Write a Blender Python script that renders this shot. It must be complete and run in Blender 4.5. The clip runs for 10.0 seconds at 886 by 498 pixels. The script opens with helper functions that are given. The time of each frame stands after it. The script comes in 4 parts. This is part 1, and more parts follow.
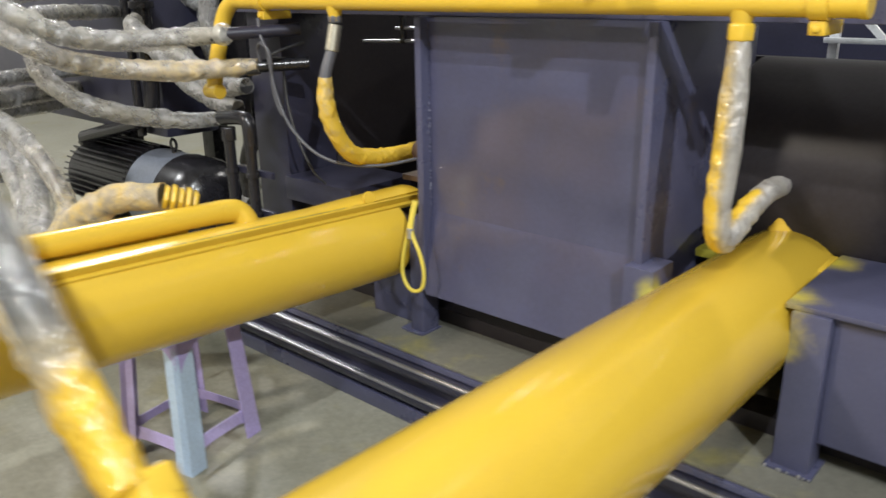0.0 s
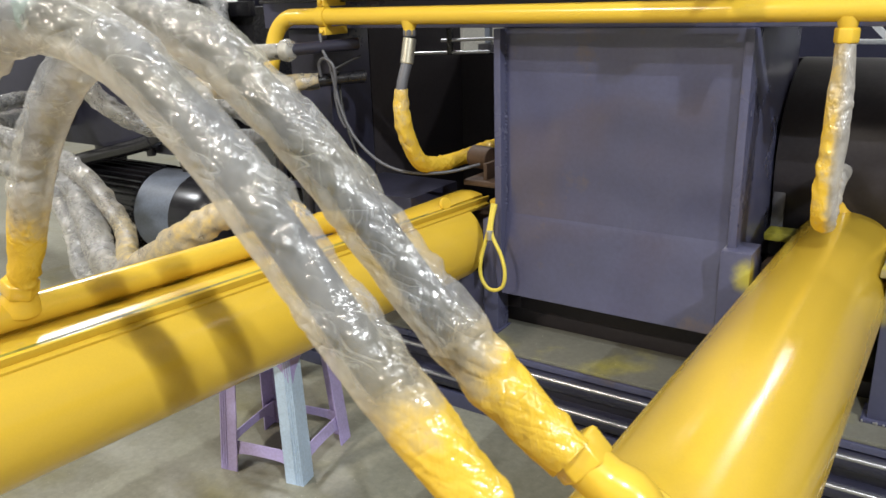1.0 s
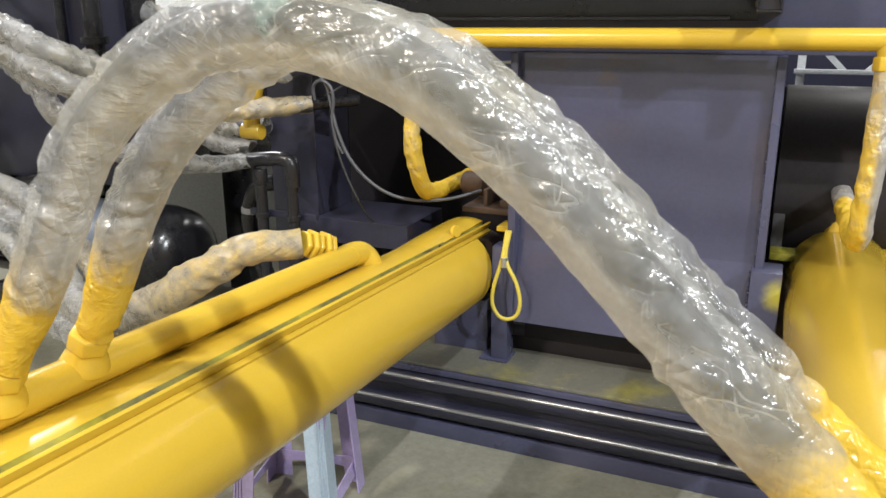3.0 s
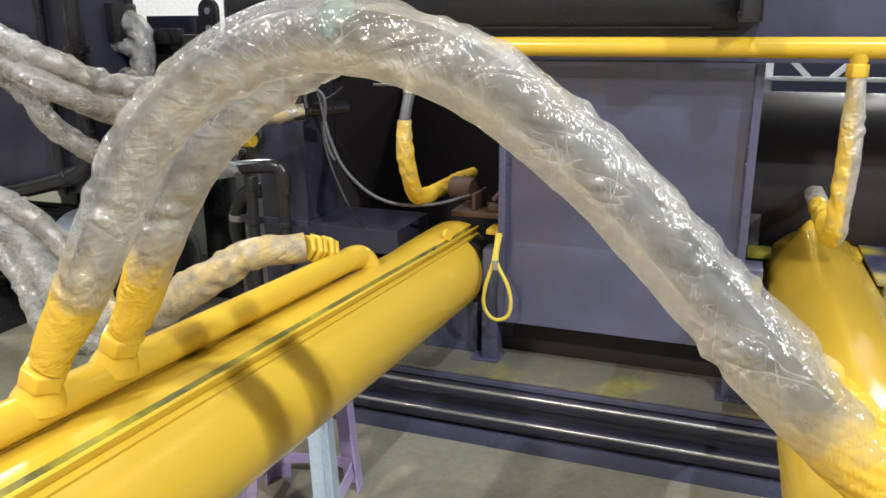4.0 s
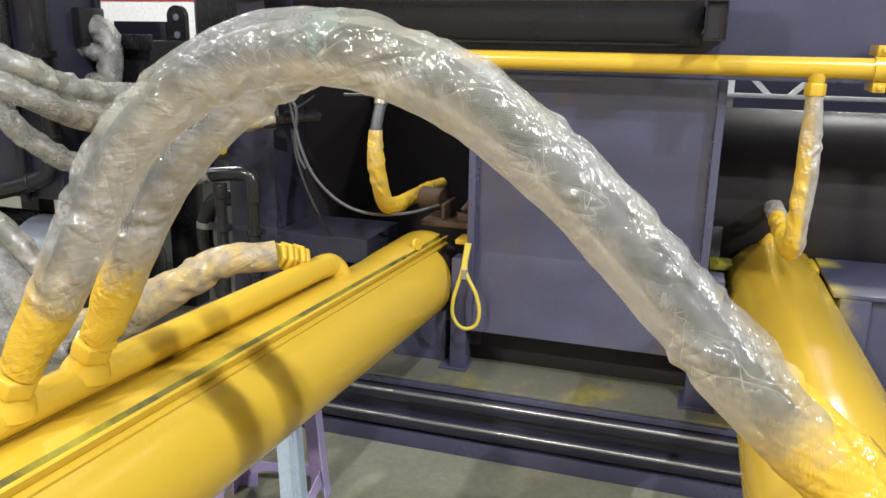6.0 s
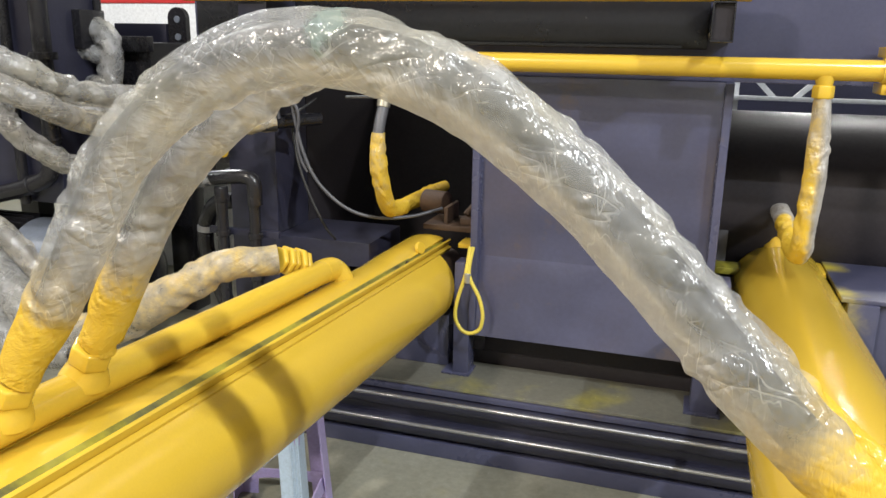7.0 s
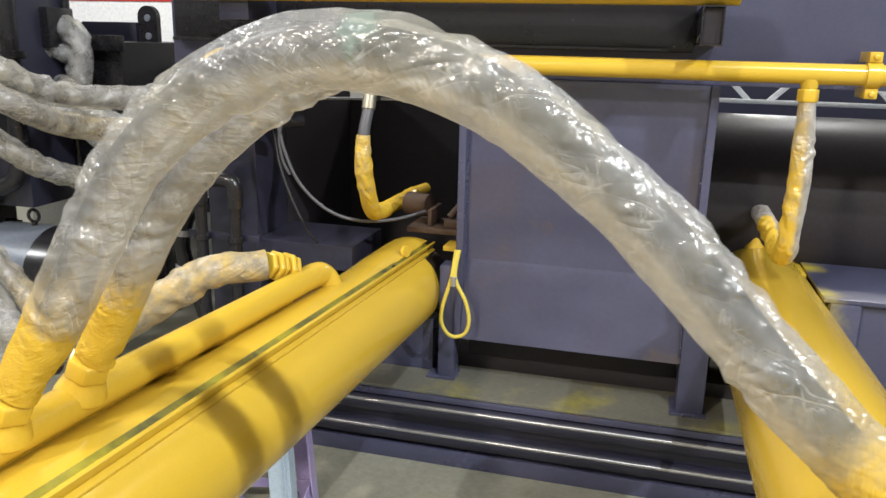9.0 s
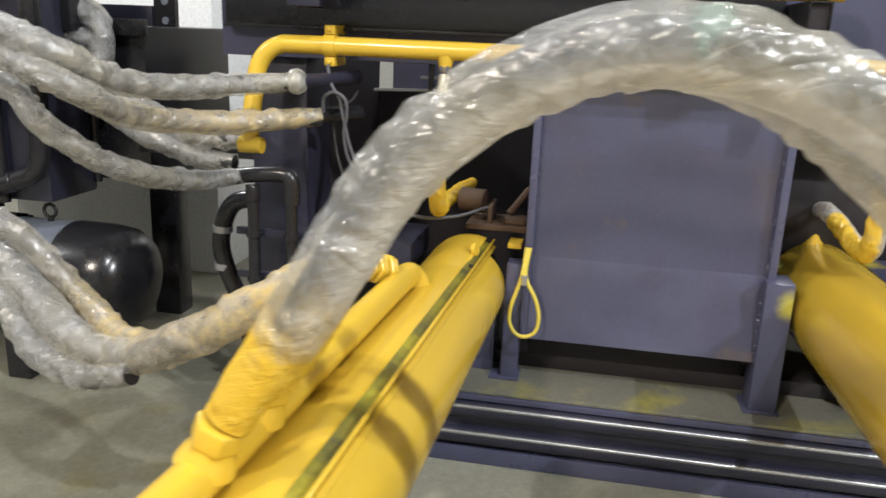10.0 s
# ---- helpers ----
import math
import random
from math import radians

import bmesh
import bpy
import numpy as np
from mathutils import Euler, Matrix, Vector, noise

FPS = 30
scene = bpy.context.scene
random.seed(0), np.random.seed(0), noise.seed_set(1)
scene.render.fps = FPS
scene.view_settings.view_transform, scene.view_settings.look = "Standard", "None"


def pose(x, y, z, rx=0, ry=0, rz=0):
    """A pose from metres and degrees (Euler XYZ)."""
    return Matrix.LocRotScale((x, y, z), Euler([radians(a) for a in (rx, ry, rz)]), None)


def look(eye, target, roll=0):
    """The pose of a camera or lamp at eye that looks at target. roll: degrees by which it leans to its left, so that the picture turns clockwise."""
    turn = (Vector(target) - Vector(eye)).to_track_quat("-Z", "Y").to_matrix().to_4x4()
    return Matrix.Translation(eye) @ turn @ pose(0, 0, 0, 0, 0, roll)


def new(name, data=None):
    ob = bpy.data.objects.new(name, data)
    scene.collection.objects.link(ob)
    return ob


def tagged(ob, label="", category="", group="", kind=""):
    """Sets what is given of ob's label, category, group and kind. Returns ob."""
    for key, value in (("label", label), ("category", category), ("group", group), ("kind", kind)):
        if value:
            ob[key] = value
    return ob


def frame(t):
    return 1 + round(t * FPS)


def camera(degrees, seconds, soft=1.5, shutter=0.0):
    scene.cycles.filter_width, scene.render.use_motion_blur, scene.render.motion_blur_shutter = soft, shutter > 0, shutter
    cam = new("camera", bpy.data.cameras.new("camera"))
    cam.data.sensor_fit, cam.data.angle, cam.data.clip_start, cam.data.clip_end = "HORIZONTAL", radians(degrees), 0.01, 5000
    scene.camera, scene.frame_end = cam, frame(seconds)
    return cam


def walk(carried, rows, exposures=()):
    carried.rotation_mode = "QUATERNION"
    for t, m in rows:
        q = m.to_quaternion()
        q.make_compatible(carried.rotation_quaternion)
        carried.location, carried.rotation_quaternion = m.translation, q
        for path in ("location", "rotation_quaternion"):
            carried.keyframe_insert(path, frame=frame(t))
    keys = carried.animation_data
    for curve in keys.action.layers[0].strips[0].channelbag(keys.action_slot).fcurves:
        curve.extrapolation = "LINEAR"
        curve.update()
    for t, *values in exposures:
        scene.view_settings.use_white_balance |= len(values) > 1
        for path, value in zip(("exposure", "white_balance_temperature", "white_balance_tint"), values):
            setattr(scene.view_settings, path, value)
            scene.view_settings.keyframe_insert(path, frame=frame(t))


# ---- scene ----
cam = camera(59.1, 10.0, shutter=0.5)
PATH = [
    (0, (1.616, -1.748, 1.102), (0.356, -0.333, 0.461), -0.8),
    (0.5, (1.369, -2.054, 1.134), (0.225, -0.542, 0.498), -1.5),
    (1, (1.239, -2.181, 1.122), (0.169, -0.61, 0.501), -1.8),
    (1.5, (1.167, -2.283, 1.125), (0.178, -0.651, 0.524), -1.4),
    (2, (1.017, -2.314, 1.104), (0.089, -0.642, 0.517), -1.0),
    (2.5, (0.861, -2.307, 1.112), (0.026, -0.583, 0.536), -0.4),
    (4, (0.679, -2.432, 1.113), (0.014, -0.626, 0.569), -0.2),
    (4.5, (0.681, -2.447, 1.115), (0.057, -0.622, 0.584), 0.3),
    (5, (0.689, -2.462, 1.118), (0.091, -0.626, 0.596), 0.8),
    (5.5, (0.682, -2.466, 1.118), (0.1, -0.624, 0.598), 1.0),
    (7, (0.656, -2.437, 1.115), (0.072, -0.594, 0.602), 1.0),
    (7.5, (0.654, -2.439, 1.117), (0.063, -0.597, 0.612), 0.9),
    (8, (0.653, -2.447, 1.121), (0.069, -0.602, 0.618), 0.9),
    (8.5, (0.642, -2.45, 1.121), (0.089, -0.595, 0.617), 1.1),
    (9, (0.572, -2.439, 1.117), (0.084, -0.568, 0.607), 1.4),
    (9.5, (0.399, -2.424, 1.126), (-0.014, -0.538, 0.603), 2.0),
    (10, (0.156, -2.448, 1.109), (-0.185, -0.55, 0.578), 2.4),
]
walk(cam, [(t, look(eye, target, roll)) for t, eye, target, roll in PATH])

# world and lights
world = bpy.data.worlds.new("hall_air")
world.use_nodes = True
scene.world = world
world.node_tree.nodes["Background"].inputs[0].default_value = (0.80, 0.86, 1.0, 1)
world.node_tree.nodes["Background"].inputs[1].default_value = 0.85


def lamp(name, place, aim, size, watts, colour):
    data = bpy.data.lights.new(name, "AREA")
    data.shape, data.size, data.energy, data.color = "DISK", size, watts, colour
    ob = new(name, data)
    ob.matrix_world = look(place, aim)
    return ob


# two main lamps, placed from the directions of the cast shadows
lamp("unseen_hall_light", (2.44, -4.36, 6.5), (0.5, -0.5, 0.6), 0.13, 280, (0.94, 0.98, 1.0))
lamp("unseen_hall_light", (6.5, -4.55, 5.5), (0.2, -0.9, 0.5), 0.13, 515, (0.94, 0.98, 1.0))
# four lamps added out of view as fill for far and shaded sides
lamp("unseen_hall_light", (2.2, 4.6, 5.3), (1.0, -0.5, 0.4), 0.4, 140, (1.0, 0.98, 0.95))
lamp("unseen_hall_light", (-4.6, 2.2, 5.3), (-1.8, 1.0, 0.2), 0.7, 270, (0.97, 0.98, 1.0))
lamp("unseen_hall_light", (-2.4, -6.6, 5.3), (0.3, -1.2, 0.3), 0.6, 440, (1.0, 0.90, 0.77))
lamp("unseen_hall_light", (-6.4, -2.6, 5.3), (-1.5, -0.2, 0.8), 0.3, 220, (0.96, 0.98, 1.0))
# far lamp, placed from the glint on the right cylinder
lamp("unseen_hall_light", (2.75, 13.2, 4.75), (1.0, -0.6, 0.5), 0.35, 170, (1.0, 0.98, 0.95))
scene.view_settings.exposure = 0.03


# ---- materials ----
def tree(name):
    m = bpy.data.materials.new(name)
    m.use_nodes = True
    nt = m.node_tree
    nt.nodes.clear()
    out = nt.nodes.new("ShaderNodeOutputMaterial")
    return m, nt, out


def ramp_node(nt, src, stops):
    r = nt.nodes.new("ShaderNodeValToRGB")
    e = r.color_ramp.elements
    while len(e) < len(stops):
        e.new(0.5)
    for el, (p, c) in zip(e, stops):
        el.position, el.color = p, (*c, 1)
    nt.links.new(src, r.inputs[0])
    return r.outputs[0]


def noise_node(nt, co, scale, detail=4.0, rough=0.6):
    n = nt.nodes.new("ShaderNodeTexNoise")
    n.inputs["Scale"].default_value, n.inputs["Detail"].default_value, n.inputs["Roughness"].default_value = scale, detail, rough
    nt.links.new(co, n.inputs["Vector"])
    return n.outputs[0]


def mix_colour(nt, fac, a, b, mode="MIX"):
    n = nt.nodes.new("ShaderNodeMix")
    n.data_type, n.blend_type = "RGBA", mode
    for sock, val in ((n.inputs[0], fac), (n.inputs[6], a), (n.inputs[7], b)):
        if isinstance(val, (int, float)):
            sock.default_value = val
        elif isinstance(val, tuple):
            sock.default_value = (*val, 1)
        else:
            nt.links.new(val, sock)
    return n.outputs[2]


def surface(name, base, alt, rough=0.4, metal=0.0, big=2.5, fine=60.0, bump=0.02, spots=None, coat=0.0, rough_var=0.12, spray=(), grain=0.14, wave=0.0, shine=0.5):
    """Painted or bare solid: base and alt colours blended at two scales, optional spots colour, uneven gloss and fine relief."""
    m, nt, out = tree(name)
    p = nt.nodes.new("ShaderNodeBsdfPrincipled")
    co = nt.nodes.new("ShaderNodeTexCoord").outputs["Object"]
    g = nt.nodes.new("ShaderNodeNewGeometry").outputs["Position"]
    n1 = noise_node(nt, g, big, 5, 0.65)
    n2 = noise_node(nt, g, fine, 3, 0.6)
    f1 = ramp_node(nt, n1, [(0.32, (0, 0, 0)), (0.70, (1, 1, 1))])
    c = mix_colour(nt, f1, base, alt)
    f2 = ramp_node(nt, n2, [(0.30, (1 - grain,) * 3), (0.72, (1 + grain * 0.6,) * 3)])
    c = mix_colour(nt, 1.0, c, f2, "MULTIPLY")
    if spots:
        n3 = noise_node(nt, g, spots[1], 6, 0.7)
        f3 = ramp_node(nt, n3, [(spots[2], (0, 0, 0)), (spots[2] + 0.08, (1, 1, 1))])
        c = mix_colour(nt, f3, c, spots[0])
    for centre, reach, tint in spray:
        dist = nt.nodes.new("ShaderNodeVectorMath")
        dist.operation = "DISTANCE"
        dist.inputs[1].default_value = centre
        nt.links.new(g, dist.inputs[0])
        jit = nt.nodes.new("ShaderNodeMath")
        jit.operation = "MULTIPLY_ADD"
        jit.inputs[1].default_value = reach * 1.1
        nt.links.new(noise_node(nt, g, 14, 4, 0.6), jit.inputs[0])
        nt.links.new(dist.outputs["Value"], jit.inputs[2])
        fall = nt.nodes.new("ShaderNodeMapRange")
        fall.interpolation_type = "SMOOTHSTEP"
        fall.inputs[1].default_value, fall.inputs[2].default_value = reach * 0.7, reach * 1.7
        fall.inputs[3].default_value, fall.inputs[4].default_value = 0.9, 0.0
        nt.links.new(jit.outputs[0], fall.inputs[0])
        c = mix_colour(nt, fall.outputs[0], c, tint)
    nt.links.new(c, p.inputs["Base Color"])
    mr = nt.nodes.new("ShaderNodeMapRange")
    mr.inputs[3].default_value, mr.inputs[4].default_value = max(rough - rough_var, 0.03), rough + rough_var
    nt.links.new(n1, mr.inputs[0])
    nt.links.new(mr.outputs[0], p.inputs["Roughness"])
    p.inputs["Metallic"].default_value = metal
    p.inputs["Coat Weight"].default_value = coat
    p.inputs["Coat Roughness"].default_value = 0.07
    if bump:
        b = nt.nodes.new("ShaderNodeBump")
        b.inputs["Strength"].default_value, b.inputs["Distance"].default_value = 0.35, bump * 0.1
        nt.links.new(n2, b.inputs["Height"])
        nt.links.new(b.outputs[0], p.inputs["Normal"])
        if wave:
            w = nt.nodes.new("ShaderNodeBump")
            w.inputs["Strength"].default_value, w.inputs["Distance"].default_value = 1.0, wave
            nt.links.new(noise_node(nt, g, 3.2, 1, 0.4), w.inputs["Height"])
            nt.links.new(w.outputs[0], b.inputs["Normal"])
    p.inputs["Specular IOR Level"].default_value = shine
    nt.links.new(p.outputs[0], out.inputs[0])
    return m


YELLOW = surface("yellow_machine_paint", (0.665, 0.438, 0.044), (0.640, 0.418, 0.040), 0.24, big=3, fine=220, bump=0.003, grain=0.03, coat=0.25, rough_var=0.08)
NAVY = surface("slate_blue_paint", (0.074, 0.076, 0.132), (0.058, 0.060, 0.106), 0.29, big=2.2, fine=90, bump=0.004, grain=0.08, spots=((0.095, 0.078, 0.082), 3.1, 0.60))
SPRAYED = surface("slate_blue_paint_with_overspray", (0.074, 0.076, 0.132), (0.058, 0.060, 0.106), 0.34, big=2.2, fine=90, bump=0.004, grain=0.08, spray=(((1.10, 0.02, 0.36), 0.10, (0.55, 0.45, 0.03)), ((1.10, 0.33, 0.40), 0.08, (0.55, 0.45, 0.03)), ((0.80, -0.05, 0.36), 0.05, (0.45, 0.40, 0.05))))
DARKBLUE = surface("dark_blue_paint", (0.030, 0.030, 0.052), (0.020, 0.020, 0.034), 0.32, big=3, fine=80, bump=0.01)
# near-black fill: the darkness inside openings is put into this colour
VOID = surface("dark_opening_fill", (0.027, 0.024, 0.028), (0.035, 0.031, 0.035), 0.42, big=2, fine=70, bump=0.008)
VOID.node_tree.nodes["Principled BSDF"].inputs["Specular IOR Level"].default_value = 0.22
BLACK = surface("black_gloss_paint", (0.012, 0.012, 0.015), (0.018, 0.017, 0.020), 0.24, big=2, fine=70, bump=0.008)
RUBBER = surface("black_rubber_hose", (0.020, 0.020, 0.022), (0.035, 0.034, 0.034), 0.50, fine=60, bump=0.001)
GREYHOSE = surface("grey_hose_cover", (0.070, 0.070, 0.082), (0.10, 0.10, 0.112), 0.42, fine=250, bump=0.01)
STEEL = surface("bright_rolled_steel", (0.62, 0.62, 0.64), (0.42, 0.42, 0.45), 0.36, metal=0.9, fine=120, bump=0.01)
ZINC = surface("zinc_plated_ferrule", (0.62, 0.58, 0.46), (0.50, 0.48, 0.42), 0.33, metal=0.85, fine=150, bump=0.005)
# PLATE's brownish spots put the warm reflections into the colour
PLATE = surface("slate_blue_plate_paint", (0.062, 0.064, 0.120), (0.052, 0.052, 0.092), 0.22, wave=0.05, shine=0.8, big=1.7, fine=70, bump=0.006, grain=0.07, spots=((0.082, 0.066, 0.080), 2.3, 0.57), rough_var=0.10)
RUST = surface("brown_primer_rust", (0.085, 0.045, 0.024), (0.040, 0.026, 0.018), 0.7, fine=90, bump=0.03)
WHITE = surface("white_powder_coat", (0.78, 0.79, 0.80), (0.72, 0.73, 0.75), 0.45, fine=60, bump=0.004)
# wall and roof colours are whitened to bounce more light into the hall
WALL = surface("cream_hall_wall", (0.76, 0.75, 0.71), (0.68, 0.67, 0.64), 0.8, big=0.6, fine=20, bump=0.02)
ROOF = surface("bounce_roof_sheet", (0.72, 0.73, 0.75), (0.64, 0.65, 0.68), 0.6, fine=12, bump=0.01)
LILAC = surface("lilac_plastic", (0.36, 0.30, 0.56), (0.42, 0.36, 0.60), 0.38, fine=120, bump=0.004)
# lit copy of the stool plastic: the leg's bluish highlight as a colour
LILAC_LIT = surface("lilac_plastic_highlight", (0.44, 0.55, 0.68), (0.38, 0.48, 0.62), 0.38, fine=120, bump=0.004)
ROPE = surface("yellow_wire_sling", (0.66, 0.52, 0.06), (0.55, 0.46, 0.10), 0.5, fine=400, bump=0.02)
GREYMETAL = surface("grey_blue_motor_paint", (0.13, 0.15, 0.19), (0.18, 0.20, 0.25), 0.38, fine=80, bump=0.01)
GREEN = surface("green_grey_scraped_paint", (0.34, 0.30, 0.025), (0.030, 0.034, 0.030), 0.5, big=6, fine=60, bump=0.02)
RED = surface("red_label_paint", (0.55, 0.03, 0.03), (0.48, 0.03, 0.03), 0.5)


def floor_material(name, base, alt, tint, amount):
    m, nt, out = tree(name)
    p = nt.nodes.new("ShaderNodeBsdfPrincipled")
    g = nt.nodes.new("ShaderNodeNewGeometry").outputs["Position"]
    n1 = noise_node(nt, g, 1.6, 7, 0.68)
    n2 = noise_node(nt, g, 45, 5, 0.7)
    n3 = noise_node(nt, g, 3.4, 4, 0.55)
    c = mix_colour(nt, ramp_node(nt, n1, [(0.34, (0, 0, 0)), (0.68, (1, 1, 1))]), base, alt)
    c = mix_colour(nt, ramp_node(nt, n3, [(amount, (0, 0, 0)), (amount + 0.22, (1, 1, 1))]), c, tint)
    c = mix_colour(nt, 1.0, c, ramp_node(nt, n2, [(0.3, (0.8, 0.8, 0.8)), (0.7, (1.12, 1.12, 1.12))]), "MULTIPLY")
    v = nt.nodes.new("ShaderNodeTexVoronoi")
    v.inputs["Scale"].default_value = 42
    nt.links.new(g, v.inputs["Vector"])
    c = mix_colour(nt, ramp_node(nt, v.outputs["Distance"], [(0.035, (1, 1, 1)), (0.055, (0, 0, 0))]), c, (0.55, 0.54, 0.48))
    nt.links.new(c, p.inputs["Base Color"])
    mr = nt.nodes.new("ShaderNodeMapRange")
    mr.inputs[3].default_value, mr.inputs[4].default_value = 0.30, 0.62
    nt.links.new(n1, mr.inputs[0])
    nt.links.new(mr.outputs[0], p.inputs["Roughness"])
    b = nt.nodes.new("ShaderNodeBump")
    b.inputs["Strength"].default_value, b.inputs["Distance"].default_value = 0.3, 0.003
    nt.links.new(n2, b.inputs["Height"])
    nt.links.new(b.outputs[0], p.inputs["Normal"])
    nt.links.new(p.outputs[0], out.inputs[0])
    return m


FLOOR = floor_material("worn_painted_concrete", (0.20, 0.195, 0.145), (0.285, 0.275, 0.225), (0.22, 0.20, 0.10), 0.55)
BASETOP = floor_material("dusty_base_plate", (0.115, 0.112, 0.092), (0.155, 0.15, 0.125), (0.30, 0.27, 0.06), 0.56)


def film_material(name):
    """Thin crumpled polythene: part see-through, part milky, creased along two windings of the sleeve, with overspray by the attribute 'paint'."""
    m, nt, out = tree(name)
    N, L = nt.nodes, nt.links
    g = N.new("ShaderNodeNewGeometry").outputs["Position"]

    def calc(op, a, b=0.0, c=0.0):
        n = N.new("ShaderNodeMath")
        n.operation = op
        for sock, val in zip(n.inputs, (a, b, c)):
            if isinstance(val, (int, float)):
                sock.default_value = val
            else:
                L.new(val, sock)
        return n.outputs[0]

    def remap(v, a, b, c, d):
        n = N.new("ShaderNodeMapRange")
        for sock, val in zip(n.inputs[1:5], (a, b, c, d)):
            sock.default_value = val
        L.new(v, n.inputs[0])
        return n.outputs[0]

    def attribute(key):
        n = N.new("ShaderNodeAttribute")
        n.attribute_name = key
        return n

    def crease(key, scale, stretch):
        mp = N.new("ShaderNodeMapping")
        mp.inputs["Scale"].default_value = stretch
        L.new(attribute(key).outputs["Vector"], mp.inputs["Vector"])
        n = noise_node(nt, mp.outputs[0], scale, 1.2, 0.5)
        return calc("ABSOLUTE", calc("SUBTRACT", n, 0.5))

    a1 = crease("wind_right", 50, (1, 1, 0.28))
    a2 = crease("wind_left", 56, (1, 1, 0.32))
    a3 = crease("wind_right", 32, (0.6, 0.6, 1.5))
    fine = crease("wind_left", 150, (1, 1, 0.6))
    patch = remap(noise_node(nt, g, 17, 2, 0.5), 0.40, 0.62, 0.0, 1.0)
    height = calc("ADD", a1, calc("MULTIPLY_ADD", a2, 0.6, calc("MULTIPLY", a3, 0.8)))
    height = calc("MULTIPLY_ADD", fine, 0.20, calc("MULTIPLY", height, calc("MULTIPLY_ADD", patch, 0.75, 0.25)))
    b = N.new("ShaderNodeBump")
    b.inputs["Strength"].default_value, b.inputs["Distance"].default_value = 1.0, 0.010
    L.new(height, b.inputs["Height"])
    crisp = N.new("ShaderNodeBump")
    crisp.inputs["Strength"].default_value, crisp.inputs["Distance"].default_value = 1.0, 0.013
    L.new(height, crisp.inputs["Height"])
    # thin white lines where the film is sharply folded, only in places
    lines = calc("MULTIPLY", calc("MAXIMUM", remap(a1, 0.0, 0.016, 1.0, 0.0), remap(a2, 0.0, 0.014, 1.0, 0.0)), patch)
    # paint
    at = attribute("paint")
    blot = noise_node(nt, g, 26, 4, 0.65)
    cover = N.new("ShaderNodeMapRange")
    cover.interpolation_type = "SMOOTHSTEP"
    cover.inputs[1].default_value, cover.inputs[2].default_value = 0.14, 0.80
    L.new(calc("MULTIPLY", at.outputs["Fac"], calc("MULTIPLY_ADD", blot, 1.1, 0.45)), cover.inputs[0])
    tint = ramp_node(nt, noise_node(nt, g, 7, 3, 0.5), [(0.42, (0, 0, 0)), (0.66, (1, 1, 1))])
    milky = mix_colour(nt, tint, (0.76, 0.77, 0.79), (0.77, 0.74, 0.63))
    milky = mix_colour(nt, calc("MULTIPLY", attribute("loose_film").outputs["Fac"], 0.75), milky, (0.79, 0.73, 0.66))
    dist = N.new("ShaderNodeVectorMath")
    dist.operation = "DISTANCE"
    dist.inputs[1].default_value = (0.262, -1.630, 1.130)
    L.new(g, dist.inputs[0])
    smear = remap(calc("MULTIPLY_ADD", blot, 0.06, dist.outputs["Value"]), 0.052, 0.064, 0.40, 0.0)
    milky = mix_colour(nt, smear, milky, (0.30, 0.62, 0.50))
    col = mix_colour(nt, cover.outputs[0], milky, (0.70, 0.455, 0.045))
    dif = N.new("ShaderNodeBsdfDiffuse")
    tra = N.new("ShaderNodeBsdfTranslucent")
    glo = N.new("ShaderNodeBsdfGlossy")
    glo.inputs["Roughness"].default_value = 0.19
    trn = N.new("ShaderNodeBsdfTransparent")
    trn.inputs[0].default_value = (0.93, 0.92, 0.89, 1)
    L.new(col, dif.inputs[0])
    L.new(col, tra.inputs[0])
    for sh in (dif, tra):
        L.new(b.outputs[0], sh.inputs["Normal"])
    L.new(crisp.outputs[0], glo.inputs["Normal"])
    body = N.new("ShaderNodeMixShader")
    L.new(remap(cover.outputs[0], 0.0, 1.0, 0.32, 0.08), body.inputs[0])
    L.new(dif.outputs[0], body.inputs[1])
    L.new(tra.outputs[0], body.inputs[2])
    haze = remap(noise_node(nt, g, 20, 4, 0.6), 0.32, 0.68, 0.13, 0.34)
    haze = calc("MULTIPLY_ADD", attribute("loose_film").outputs["Fac"], 0.30, haze)
    haze = calc("MULTIPLY_ADD", lines, 0.30, haze)
    veil = N.new("ShaderNodeMixShader")
    L.new(calc("MAXIMUM", calc("MAXIMUM", haze, cover.outputs[0]), smear), veil.inputs[0])
    L.new(trn.outputs[0], veil.inputs[1])
    L.new(body.outputs[0], veil.inputs[2])
    fin = N.new("ShaderNodeMixShader")
    fin.inputs[0].default_value = 0.085
    L.new(veil.outputs[0], fin.inputs[1])
    L.new(glo.outputs[0], fin.inputs[2])
    L.new(fin.outputs[0], out.inputs[0])
    return m


FILM = film_material("crumpled_polythene_film")


# ---- mesh helpers ----
def part(name, bm, material, parent=None, label="", smooth=True):
    me = bpy.data.meshes.new(name)
    bm.normal_update()
    bm.to_mesh(me)
    bm.free()
    me.materials.append(material)
    if smooth:
        me.shade_smooth()
        me.set_sharp_from_angle(angle=radians(38))
    ob = new(name, me)
    ob.parent = parent
    if label:
        tagged(ob, label)
    return ob


def thing(name, label, category, group="", kind="", at=(0, 0, 0)):
    ob = new(name)
    ob.empty_display_size = 0.05
    ob.location = at
    bpy.context.view_layer.update()
    return tagged(ob, label, category, group, kind)


